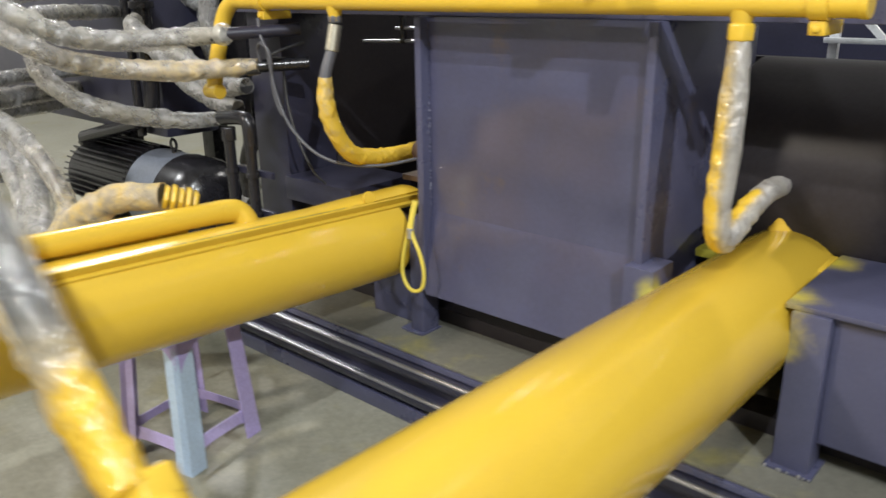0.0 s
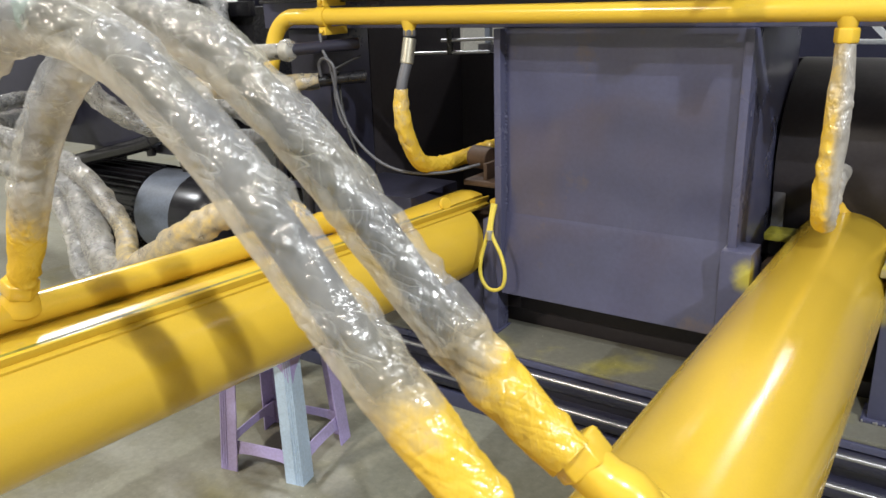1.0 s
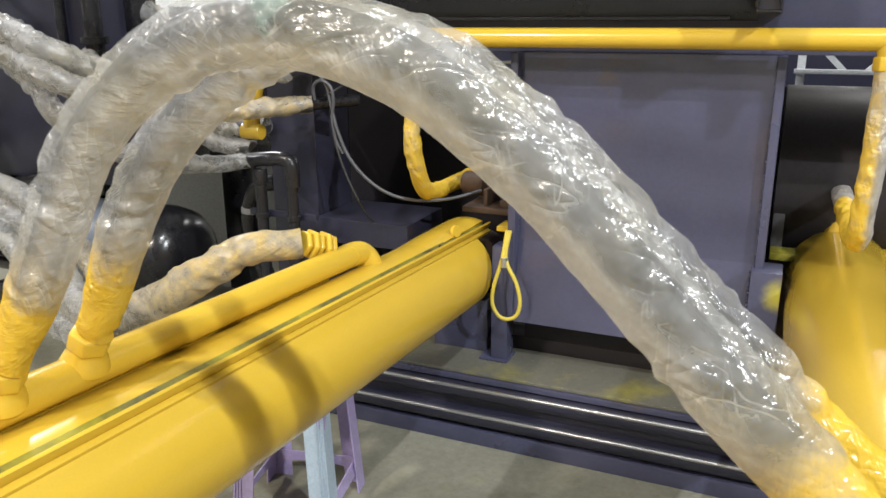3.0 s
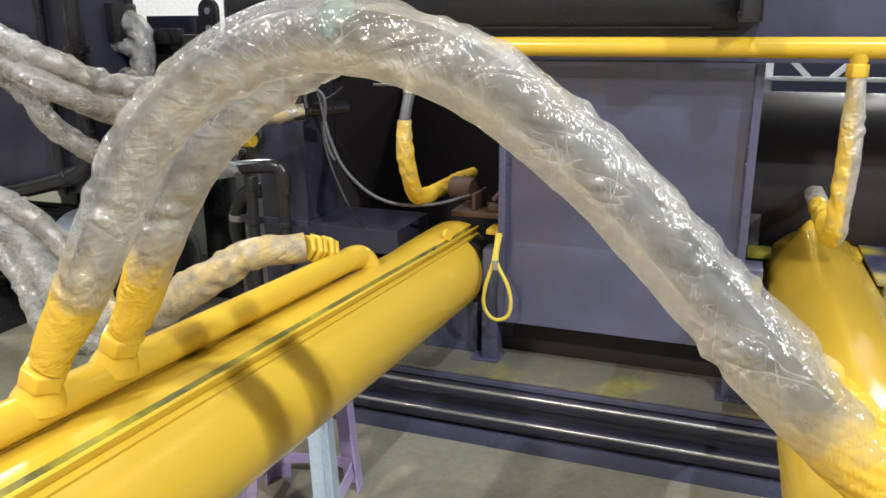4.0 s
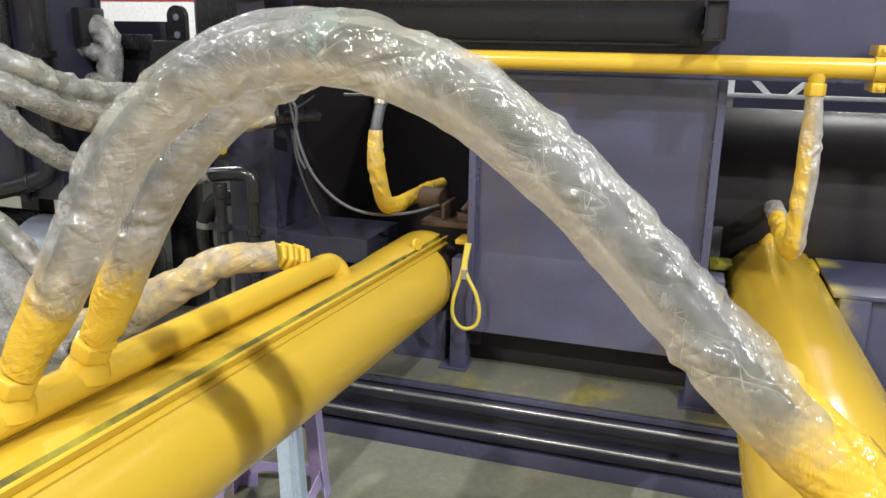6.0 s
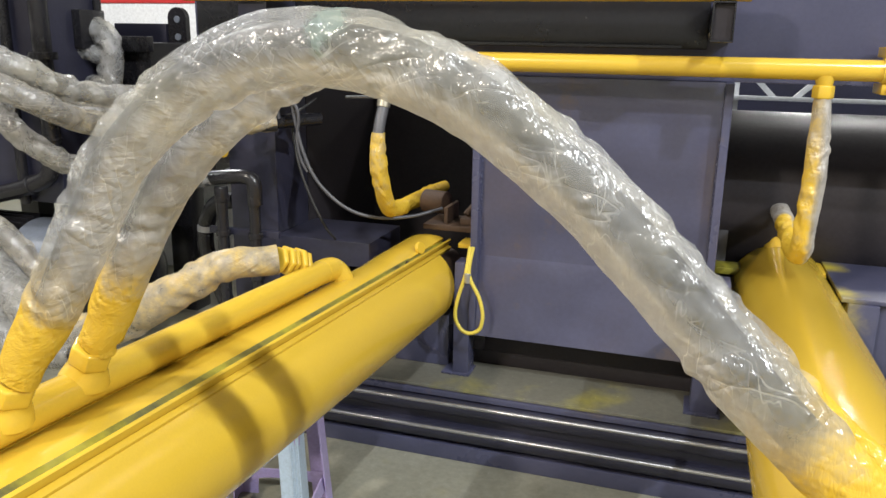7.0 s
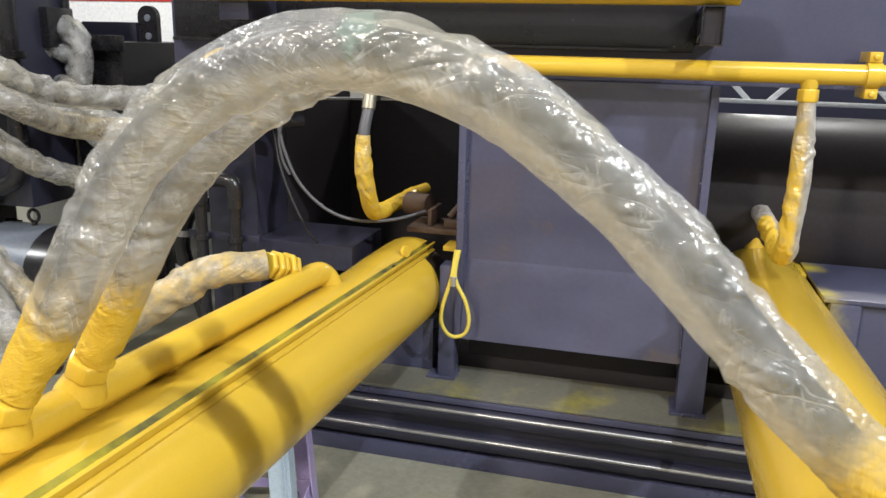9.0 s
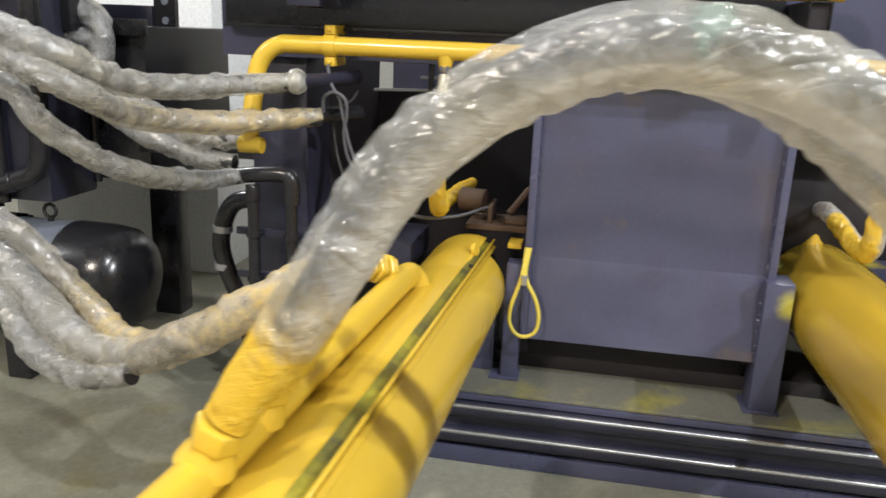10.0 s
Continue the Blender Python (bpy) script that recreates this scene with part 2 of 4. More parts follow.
def box(bm, x0, x1, y0, y1, z0, z1, bevel=0.0, m=None):
    r = bmesh.ops.create_cube(bm, size=1.0)
    vs = r["verts"]
    t = Matrix.Translation(((x0 + x1) / 2, (y0 + y1) / 2, (z0 + z1) / 2)) @ Matrix.Diagonal((x1 - x0, y1 - y0, z1 - z0, 1))
    bmesh.ops.transform(bm, matrix=(m or Matrix()) @ t, verts=vs)
    if bevel:
        es = list({e for v in vs for e in v.link_edges})
        bmesh.ops.bevel(bm, geom=es, offset=bevel, segments=2, affect="EDGES", profile=0.6)
    return bm


def boxpart(name, dims, material, parent, bevel=0.003, label="", m=None):
    return part(name, box(bmesh.new(), *dims, bevel, m), material, parent, label)


def ring_faces(bm, rings, closed_ends=True):
    for a, b in zip(rings, rings[1:]):
        n = len(a)
        for i in range(n):
            bm.faces.new((a[i], a[(i + 1) % n], b[(i + 1) % n], b[i]))
    if closed_ends:
        bm.faces.new(list(reversed(rings[0])))
        bm.faces.new(rings[-1])


def basis(d):
    d = Vector(d).normalized()
    u = d.cross(Vector((0, 0, 1)) if abs(d.z) < 0.9 else Vector((0, 1, 0))).normalized()
    return d, u, u.cross(d).normalized()


def lathe(bm, p, d, profile, segs=40, square=False):
    """Turned body about the axis through p along d; profile: (distance along, radius) pairs."""
    d, u, w = basis(d)
    p = Vector(p)
    rings = []
    for s, r in profile:
        rings.append([bm.verts.new(p + d * s + (u * math.cos(2 * math.pi * i / segs) + w * math.sin(2 * math.pi * i / segs)) * r) for i in range(segs)])
    ring_faces(bm, rings)
    return bm


def rod(bm, a, b, r, segs=24, chamfer=0.002):
    a, b = Vector(a), Vector(b)
    n = (b - a).length
    return lathe(bm, a, b - a, [(0, r - chamfer), (chamfer, r), (n - chamfer, r), (n, r - chamfer)], segs)


def hexnut(bm, a, b, r):
    rod(bm, a, b, r, 6, 0.003)
    bmesh.ops.bevel(bm, geom=list(bm.edges), offset=0.0025, segments=2, affect="EDGES", profile=0.5)
    return bm


def spline(pts, step):
    """Points spaced about step along a smooth curve through pts."""
    P = [Vector(p) for p in pts]
    P = [2 * P[0] - P[1], *P, 2 * P[-1] - P[-2]]
    res = []
    for i in range(1, len(P) - 2):
        a, b, c, d = P[i - 1:i + 3]
        n = max(2, int((c - b).length / step))
        for k in range(n):
            t = k / n
            res.append(0.5 * (2 * b + (c - a) * t + (2 * a - 5 * b + 4 * c - d) * t * t + (3 * b - a - 3 * c + d) * t ** 3))
    res.append(P[-2])
    return res


def sweep(bm, path, radius, segs=16, shape=None, flat=None):
    """Skin along a path. radius: number or f(s 0..1); shape(i_ring, point, direction) gives the moved point; flat: normal of the curve's plane, across which the section is set."""
    n = len(path)
    prev = None
    rings = []
    for i, p in enumerate(path):
        d = (path[min(i + 1, n - 1)] - path[max(i - 1, 0)]).normalized()
        if flat is not None:
            u = (Vector(flat) - d * d.dot(Vector(flat))).normalized()
        elif prev is None:
            u = basis(d)[1]
        else:
            u = (prev - d * d.dot(prev)).normalized()
        prev = u
        w = d.cross(u)
        s = i / (n - 1)
        ring = []
        for k in range(segs):
            a = 2 * math.pi * k / segs
            if shape:
                ring.append(bm.verts.new(shape(s, p, u, w, a)))
            else:
                r = radius(s) if callable(radius) else radius
                ring.append(bm.verts.new(p + (u * math.cos(a) + w * math.sin(a)) * r))
        rings.append(ring)
    ring_faces(bm, rings)
    return bm


def fold(length, a, twist, around, along, off):
    """Depth of sharp folds that wind round a sleeve."""
    q = a + twist * length
    return abs(noise.noise(Vector((math.cos(q) * around, math.sin(q) * around, length * along)) + off))


def zigzag(x):
    return abs(2 * (x - math.floor(x + 0.5)))


def sleeve(name, pts, across, inplane, parent, seed=0, paint=(0.0, 0.0), amp=0.16, flat=None, sag=0.0, load=1.0, label="", step=0.006, segs=44, loose=0.15, side=None, bare=2.0):
    """Loose crumpled film round a hose. paint: lengths (share) sprayed yellow at either end; sag: how far the film hangs off the hose's inner side; side: direction from which the paint was sprayed; bare: share past which no paint lies."""
    path = spline(pts, step)
    total = sum((q - p).length for p, q in zip(path, path[1:]))
    off = Vector((seed * 7.13, seed * 3.7, seed * 1.9))
    off2 = off + Vector((31.7, 4.1, 12.9))
    fat = 0.030 / across

    def shape(s, p, u, w, a):
        c, q = math.cos(a), math.sin(a)
        l = s * total
        slow = noise.noise(Vector((c * 0.7, q * 0.7, l * 9)) + off)
        f = 1.1 * fold(l, a, 16, 1.3, 9, off) + 0.55 * fold(l, a, -27, 1.2, 14, off2) + 0.6 * fold(l, a, 3, 0.8, 26 * fat, off2)
        busy = max(0.15, min(1.0, 0.5 + 2.2 * noise.noise(Vector((c * 0.5, q * 0.5, l * 7)) + off2)))
        bend = 0.55 * noise.noise(Vector((c * 0.9, q * 0.9, l * 11)) + off)
        pleat = zigzag(l * 15 * fat + a / math.pi + bend) * 0.6 + zigzag(l * 21 * fat - a / (2 * math.pi) + 1.6 * bend + 0.3) * 0.6
        slack = 1.0 + amp * (0.7 * slow + busy * (0.9 * (0.45 - f) + 1.5 * (pleat - 0.6)))
        ends = min(1.0, s / 0.12, (1 - s) / 0.12)
        k = (1 - 0.25 * (1 - ends)) * slack
        return p + u * c * across * k + w * (q * inplane * k + sag * ends * (1 + 0.8 * slow))

    bm = sweep(bmesh.new(), path, 1.0, segs, shape, flat)
    ob = part(name, bm, FILM, parent, label)
    me = ob.data
    att = me.attributes.new("paint", "FLOAT", "POINT")
    ply = me.attributes.new("loose_film", "FLOAT", "POINT")
    right = me.attributes.new("wind_right", "FLOAT_VECTOR", "POINT")
    left = me.attributes.new("wind_left", "FLOAT_VECTOR", "POINT")
    n = len(path)
    for i in range(len(me.vertices)):
        s = (i // segs) / (n - 1)
        a = 2 * math.pi * (i % segs) / segs
        va = max((paint[0] - s) / max(paint[0], 1e-3) if paint[0] else 0, (s - 1 + paint[1]) / max(paint[1], 1e-3) if paint[1] else 0)
        if side:
            facing = (me.vertices[i].co - path[i // segs]).normalized().dot(Vector(side))
            va *= max(0.0, min(1.0, 0.55 + 0.9 * facing + 0.9 * max(0.0, va - 0.5)))
        va *= max(0.0, min(1.0, 1 - (s - bare) / 0.05))
        att.data[i].value = max(0.0, min(1.0, va * 1.3)) * load
        ply.data[i].value = max(0.0, min(1.0, 0.30 - 1.6 * math.sin(a))) if flat else loose
        l = s * total
        right.data[i].vector = (math.cos(a + 13 * l) * across + seed, math.sin(a + 13 * l) * across, l)
        left.data[i].vector = (math.cos(a - 20 * l) * across, math.sin(a - 20 * l) * across + seed, l)
    return ob


# ---- hall ----
def slab(name, dims, material, label, category, kind="structure"):
    ob = part(name, box(bmesh.new(), *dims), material)
    return tagged(ob, label, category, kind=kind)


GROUND = -0.26
slab("floor", (-9, 10, -9, 14.0, GROUND - 0.2, GROUND), FLOOR, "worn greenish grey painted concrete workshop floor with dust", "floor")
slab("wall_north", (-9, 10, 14.0, 14.2, GROUND, 7), WALL, "cream painted plain workshop wall", "wall")
slab("wall_south", (-9, 10, -9.2, -9, GROUND, 7), WALL, "cream painted plain workshop wall", "wall")
slab("wall_west", (-9.2, -9, -9, 14.0, GROUND, 7), WALL, "cream painted plain workshop wall", "wall")
slab("wall_east", (10, 10.2, -9, 14.0, GROUND, 7), WALL, "cream painted plain workshop wall", "wall")
slab("ceiling", (-9, 10, -9, 14.0, 7, 7.2), ROOF, "pale sheet metal workshop roof, out of view, whitened for bounce light", "ceiling")

# ---- baler: base ----
XL, XR = -0.95, 2.6
base = thing("steel_plinth", "dark blue steel plinth frame under the baler on the floor", "plinth", at=(0, 0, GROUND))


def local(parent, name, bm, material, label="", smooth=True):
    ob = part(name, bm, material, parent, label, smooth)
    ob.matrix_parent_inverse = Matrix.Translation(parent.location).inverted()
    return ob


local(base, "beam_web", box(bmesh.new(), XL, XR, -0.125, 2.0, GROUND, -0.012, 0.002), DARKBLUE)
local(base, "top_plate", box(bmesh.new(), XL, XR, -0.140, 2.0, -0.012, 0.0, 0.003), BASETOP, "dusty steel plate with yellow overspray")
local(base, "toe_strip", box(bmesh.new(), XL, XR, -0.150, -0.123, GROUND, -0.205, 0.003), NAVY)
local(base, "face_strip", box(bmesh.new(), XL, XR, -0.146, -0.123, -0.034, -0.013, 0.003), NAVY)
for zc in (-0.066, -0.160):
    bm = bmesh.new()
    prof = [(-0.124, zc - 0.030), (-0.150, zc - 0.027), (-0.160, zc - 0.014), (-0.163, zc + 0.006), (-0.157, zc + 0.018), (-0.145, zc + 0.026), (-0.124, zc + 0.028)]
    rings = [[bm.verts.new((x, y, z)) for y, z in prof] for x in (XL, XR)]
    ring_faces(bm, rings)
    local(base, "rail", bm, DARKBLUE, "dark rolled rail with a bright glint added along its crest")
    # bright rod added on the crest to draw the rail's lamp reflection
    local(base, "glint_edge", rod(bmesh.new(), (XL, -0.1585, zc + 0.014), (XR, -0.1585, zc + 0.014), 0.0068, 12), STEEL, "thin steel rod standing in for the lamp glint on the rail")

# ---- baler: body ----
body = thing("baler", "slate blue and black welded steel baler frame", "baler", at=(0, 0, 0))
PLW = 0.742


def bent_plate():
    bm = bmesh.new()
    prof = [(0.000, 1.015), (0.000, 0.430), (-0.002, 0.418), (-0.034, 0.156), (-0.022, 0.155), (0.008, 0.410), (0.013, 0.430), (0.013, 1.015)]
    rings = [[bm.verts.new((x, y, z)) for y, z in prof] for x in (0.0125, PLW - 0.0125)]
    ring_faces(bm, rings)
    bmesh.ops.recalc_face_normals(bm, faces=bm.faces)
    return bm


part("front_plate", bent_plate(), PLATE, body, "slate blue steel plate, bent below, with painted-in brownish reflections", smooth=False)
boxpart("plate_flange", (-0.012, 0.012, -0.034, 0.60, 0.165, 1.015), NAVY, body)
boxpart("plate_flange", (PLW - 0.012, PLW + 0.012, -0.026, 0.60, 0.150, 1.015), NAVY, body)
boxpart("post", (-0.068, -0.0125, -0.020, 0.055, 0.0, 0.40), NAVY, body, 0.004)
boxpart("post", (0.7225, 0.805, -0.060, 0.050, 0.0, 0.425), SPRAYED, body, 0.004)
boxpart("post", (-0.97, -0.775, 0.06, 0.30, 0.0, 1.014), DARKBLUE, body, 0.004)
boxpart("header_beam", (-1.05, 2.4, 0.02, 0.30, 1.0155, 1.75), NAVY, body, 0.004)
boxpart("header_panel", (-1.02, 0.668, -0.012, 0.0195, 1.105, 1.290), BLACK, body, 0.003, "glossy black upper panel")
boxpart("header_lip", (-1.02, 0.60, -0.030, -0.0125, 1.105, 1.117), BLACK, body, 0.003)
# dark sheet added behind the openings so that they stay black
boxpart("dark_backing", (-0.95, 2.6, 0.98, 1.02, 0.0, 0.86), VOID, body, 0.0)
# dark panel added to hide the bright hall and block the rear lamp
boxpart("gap_blocking_panel", (-0.95, 3.6, 1.9, 1.94, 0.26, 1.33), DARKBLUE, base, 0.0)
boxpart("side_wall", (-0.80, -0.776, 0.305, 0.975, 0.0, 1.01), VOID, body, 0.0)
boxpart("shelf", (-0.77, -0.40, 0.03, 0.34, 0.33, 0.42), DARKBLUE, body, 0.004)
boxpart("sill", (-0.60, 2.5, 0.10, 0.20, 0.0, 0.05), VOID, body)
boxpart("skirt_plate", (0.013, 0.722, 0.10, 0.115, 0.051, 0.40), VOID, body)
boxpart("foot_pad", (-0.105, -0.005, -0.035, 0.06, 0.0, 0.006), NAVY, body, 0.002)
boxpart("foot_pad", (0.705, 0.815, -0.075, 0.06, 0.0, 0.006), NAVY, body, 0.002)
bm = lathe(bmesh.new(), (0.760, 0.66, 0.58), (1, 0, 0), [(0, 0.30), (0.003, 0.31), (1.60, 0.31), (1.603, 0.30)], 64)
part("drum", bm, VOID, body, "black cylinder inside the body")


def weld(a, b, r, seed, gap=0.012):
    """A run of uneven weld beads from a to b."""
    rnd = random.Random(seed)
    bm = bmesh.new()
    a, b = Vector(a), Vector(b)
    n = int((b - a).length / gap)
    for i in range(n):
        if rnd.random() < 0.12:
            continue
        p = a.lerp(b, (i + rnd.uniform(0.2, 0.8)) / n)
        k = r * rnd.uniform(0.6, 1.35)
        bmesh.ops.create_icosphere(bm, subdivisions=1, radius=k, matrix=Matrix.Translation(p) @ Matrix.Diagonal((1, 1, rnd.uniform(0.8, 1.6), 1)))
    return bm


for k, (a, b) in enumerate((((0.0125, -0.001, 0.44), (0.0125, -0.001, 1.0)), ((PLW - 0.0125, -0.001, 0.44), (PLW - 0.0125, -0.001, 1.0)), ((0.72, -0.044, 0.17), (0.72, -0.012, 0.42)), ((-0.10, -0.036, 0.004), (-0.01, -0.036, 0.004)), ((0.71, -0.076, 0.004), (0.81, -0.076, 0.004)))):
    tagged(part("weld_bead", weld(a, b, 0.0042, k), NAVY, body), kind="stuff")

for z, x0, x1 in ((0.905, -0.62, -0.24), (0.955, -0.45, -0.10)):
    part("tie_rod", rod(bmesh.new(), (x0, 0.33, z), (x1, 0.33, z + 0.012), 0.006, 10), STEEL, body, "thin bright steel rod")
boxpart("rod_hanger", (-0.42, -0.40, 0.322, 0.338, 0.905, 1.0145), BLACK, body, 0.002)

# ---- yellow pipe along the body ----
def manifold_pipe():
    t = thing("hydraulic_pipe", "yellow painted hydraulic pipe with elbow, two tees and bolted clamps", "pipe", at=(0, 0, 0))
    y, z, r = -0.10, 1.060, 0.028
    pts = [(1.20, y, z), (0.8, y, z), (0.2, y, z), (-0.4, y, z), (-0.74, y, z), (-0.80, y, z - 0.003), (-0.845, y - 0.004, z - 0.03), (-0.872, y - 0.012, z - 0.08), (-0.878, y - 0.03, z - 0.16), (-0.880, y - 0.055, z - 0.25), (-0.880, y - 0.065, z - 0.30)]
    part("pipe_run", sweep(bmesh.new(), spline(pts, 0.012), r, 28), YELLOW, t)
    bm = rod(bmesh.new(), (-0.91, -0.17, 0.752), (-0.835, -0.17, 0.752), 0.026)
    part("end_fitting", bm, YELLOW, t)
    part("end_cap", rod(bmesh.new(), (1.195, y, z), (1.212, y, z), 0.030), YELLOW, t)
    for x in (-0.281, 0.974):
        bm = lathe(bmesh.new(), (x, y, z - 0.015), (0, 0, -1), [(0, 0.026), (0.018, 0.023), (0.026, 0.020), (0.045, 0.020)], 24)
        part("tee", bm, YELLOW, t)
    part("nut", hexnut(bmesh.new(), (0.974, y, 1.020), (0.974, y, 0.984), 0.0285), YELLOW, t)
    part("nut", hexnut(bmesh.new(), (-0.281, y, 1.018), (-0.281, y, 0.995), 0.023), GREYHOSE, t, "bare grey hexagonal nut")
    for x in (-0.638, 1.125):
        bm = lathe(bmesh.new(), (x - 0.018, y, z), (1, 0, 0), [(0, 0.029), (0.0, 0.034), (0.036, 0.034), (0.036, 0.029)], 28)
        clamp = part("clamp", bm, YELLOW, t)
        for s in (1, -1):
            part("clamp_lug", box(bmesh.new(), x - 0.016, x + 0.016, y - 0.014, y + 0.10, z + s * 0.047 - 0.014, z + s * 0.047 + 0.014, 0.004), YELLOW, clamp)
            part("bolt", hexnut(bmesh.new(), (x, y - 0.024, z + s * 0.048), (x, y - 0.013, z + s * 0.048), 0.009), YELLOW, clamp)
    return t


manifold_pipe()


# ---- drop hoses from the pipe ----
def drop_hose_left():
    t = thing("drop_hose", "yellow-sprayed film-wrapped hose hanging from the pipe, grey hose bare above", "hose", "drop hoses", at=(-0.281, -0.10, 0.99))
    top = [(-0.281, -0.10, 0.990), (-0.284, -0.115, 0.92), (-0.290, -0.14, 0.84), (-0.292, -0.15, 0.76)]
    low = [(-0.290, -0.145, 0.835), (-0.292, -0.145, 0.74), (-0.290, -0.11, 0.65), (-0.298, -0.04, 0.575), (-0.315, 0.08, 0.545), (-0.325, 0.22, 0.535), (-0.300, 0.38, 0.545), (-0.27, 0.50, 0.56)]
    local(t, "ferrule", rod(bmesh.new(), top[0], (-0.2845, -0.118, 0.912), 0.0215), ZINC, "brass-tinted zinc ferrule")
    local(t, "bare_hose", sweep(bmesh.new(), spline([top[1], *low], 0.02), 0.018, 16), GREYHOSE)
    w = sleeve("film_wrap", low, 0.028, 0.028, None, 3, (0.0, 1.9), 0.12, step=0.004, segs=40, loose=1.0)
    w.parent, w.matrix_parent_inverse = t, Matrix.Translation(t.location).inverted()
    return t


def drop_hose_right():
    t = thing("drop_hose", "film-wrapped hose half sprayed yellow, curling onto the cylinder", "hose", "drop hoses", at=(0.974, -0.10, 0.984))
    low = [(0.974, -0.10, 0.984), (0.978, -0.11, 0.90), (0.978, -0.12, 0.76), (0.974, -0.12, 0.63), (0.972, -0.095, 0.555), (0.965, -0.02, 0.545), (0.957, 0.12, 0.575), (0.952, 0.26, 0.592), (0.950, 0.36, 0.580), (0.952, 0.40, 0.535)]
    local(t, "hose", sweep(bmesh.new(), spline(low, 0.02), 0.020, 16), GREYHOSE)
    w = sleeve("film_wrap", low, 0.029, 0.029, None, 5, (0.0, 1.6), 0.13, step=0.004, segs=40, side=(-0.9, -0.4, 0.0), loose=0.9, bare=0.72)
    w.parent, w.matrix_parent_inverse = t, Matrix.Translation(t.location).inverted()
    return t


drop_hose_left()
drop_hose_right()


# ---- cylinders ----
LD = Vector((0.022, 1.0, -0.042)).normalized()
LC = Vector((-0.2335, -1.0, 0.3435))
RD = Vector((0.001, 1.0, -0.026)).normalized()
RC = Vector((0.975, -1.0, 0.341))


def on_axis(c, d, y):
    return c + d * ((y - c.y) / d.y)


def left_cylinder():
    r = 0.142
    a = on_axis(LC, LD, -2.75)
    t = thing("hydraulic_cylinder", "large yellow hydraulic cylinder with guide rail and feed pipe", "hydraulic cylinder", "baler cylinders", at=a)
    n = (on_axis(LC, LD, 0.0) - a).length
    local(t, "barrel", lathe(bmesh.new(), a, LD, [(0, r - 0.02), (0.012, r), (n - 0.006, r), (n, r - 0.006), (n + 0.003, 0.10)], 96), YELLOW)
    local(t, "gland", lathe(bmesh.new(), on_axis(LC, LD, -0.002), LD, [(0, 0.10), (0.05, 0.10), (0.055, 0.07), (0.32, 0.07)], 40), RUST, "brown unpainted rod end")
    # curved saddle plate welded over the end
    bm = bmesh.new()
    c0, c1 = on_axis(LC, LD, -0.30), on_axis(LC, LD, 0.13)
    arc = [-1.15 + 1.5 * k / 20 for k in range(21)]
    rings = []
    for c, grow in ((c0, -0.001), (c0 + LD * 0.16, 0.007), (c1 - LD * 0.006, 0.014), (c1, 0.008)):
        ring = [c + Vector((math.sin(q), 0, math.cos(q))) * (r + grow) for q in arc] + [c + Vector((math.sin(q), 0, math.cos(q))) * (r - 0.008) for q in reversed(arc)]
        rings.append([bm.verts.new(p) for p in ring])
    ring_faces(bm, rings)
    bmesh.ops.recalc_face_normals(bm, faces=bm.faces)
    local(t, "end_saddle", bm, YELLOW)
    # guide rail
    _, u, w = basis(LD)
    right = Vector((1, 0, 0))
    up = right.cross(LD).normalized()
    m = Matrix.Translation(on_axis(LC, LD, -1.44)) @ Matrix((right, LD, up)).transposed().to_4x4()
    m3 = m @ pose(0, 0, 0, 0, 25, 0)
    local(t, "guide_rail", box(bmesh.new(), 0.008, 0.016, -1.28, 1.56, r - 0.008, r + 0.024, 0.002, m3), YELLOW)
    local(t, "rail_foot", box(bmesh.new(), 0.0165, 0.030, -1.28, 1.55, r - 0.010, r + 0.0045, 0.002, m3), YELLOW)
    local(t, "bare_strip", box(bmesh.new(), -0.017, 0.0075, -1.28, 1.55, r - 0.010, r + 0.0035, 0.001, m3), GREEN, "scraped dark strip with green-yellow overspray")
    # feed pipe
    f0, f1 = Vector((-0.290, -1.0, 0.516)), Vector((0.022, 1.0, -0.042)).normalized()
    local(t, "feed_pipe", rod(bmesh.new(), on_axis(f0, f1, -2.75), on_axis(f0, f1, -0.55), 0.033, 28), YELLOW)
    web = Matrix.Translation(on_axis(f0, f1, -1.65)) @ Matrix((right, LD, up)).transposed().to_4x4() @ pose(0, 0, 0, 0, 17, 0)
    local(t, "pipe_web", box(bmesh.new(), -0.008, 0.010, -1.05, 0.98, -0.060, -0.020, 0.003, web), YELLOW)
    e = on_axis(f0, f1, -0.53)
    local(t, "feed_elbow", sweep(bmesh.new(), spline([on_axis(f0, f1, -0.58), e + Vector((0.004, 0.01, -0.006)), e + Vector((0.02, 0.03, -0.035)), e + Vector((0.03, 0.035, -0.085))], 0.008), 0.034, 24), YELLOW)
    local(t, "elbow_block", box(bmesh.new(), e.x - 0.01, e.x + 0.055, e.y - 0.02, e.y + 0.05, e.z - 0.10, e.z - 0.045, 0.006), YELLOW)
    local(t, "drain_hole", lathe(bmesh.new(), on_axis(LC, LD, -0.24) + Vector((0.062, 0, 0.131)), (0.42, 0, 0.9), [(0, 0.009), (0.007, 0.009), (0.008, 0.007)], 16), VOID, "small dark drilled hole")
    local(t, "rail_eye", lathe(bmesh.new(), on_axis(LC, LD, -0.10) + Vector((0.045, 0, r + 0.012)), (1, -0.3, 0.2), [(0, 0.020), (0.006, 0.022), (0.012, 0.020)], 20), YELLOW)
    for yy in (-1.61, -1.45):
        b = on_axis(f0, f1, yy)
        d = Vector((0.42, 0, 1)).normalized()
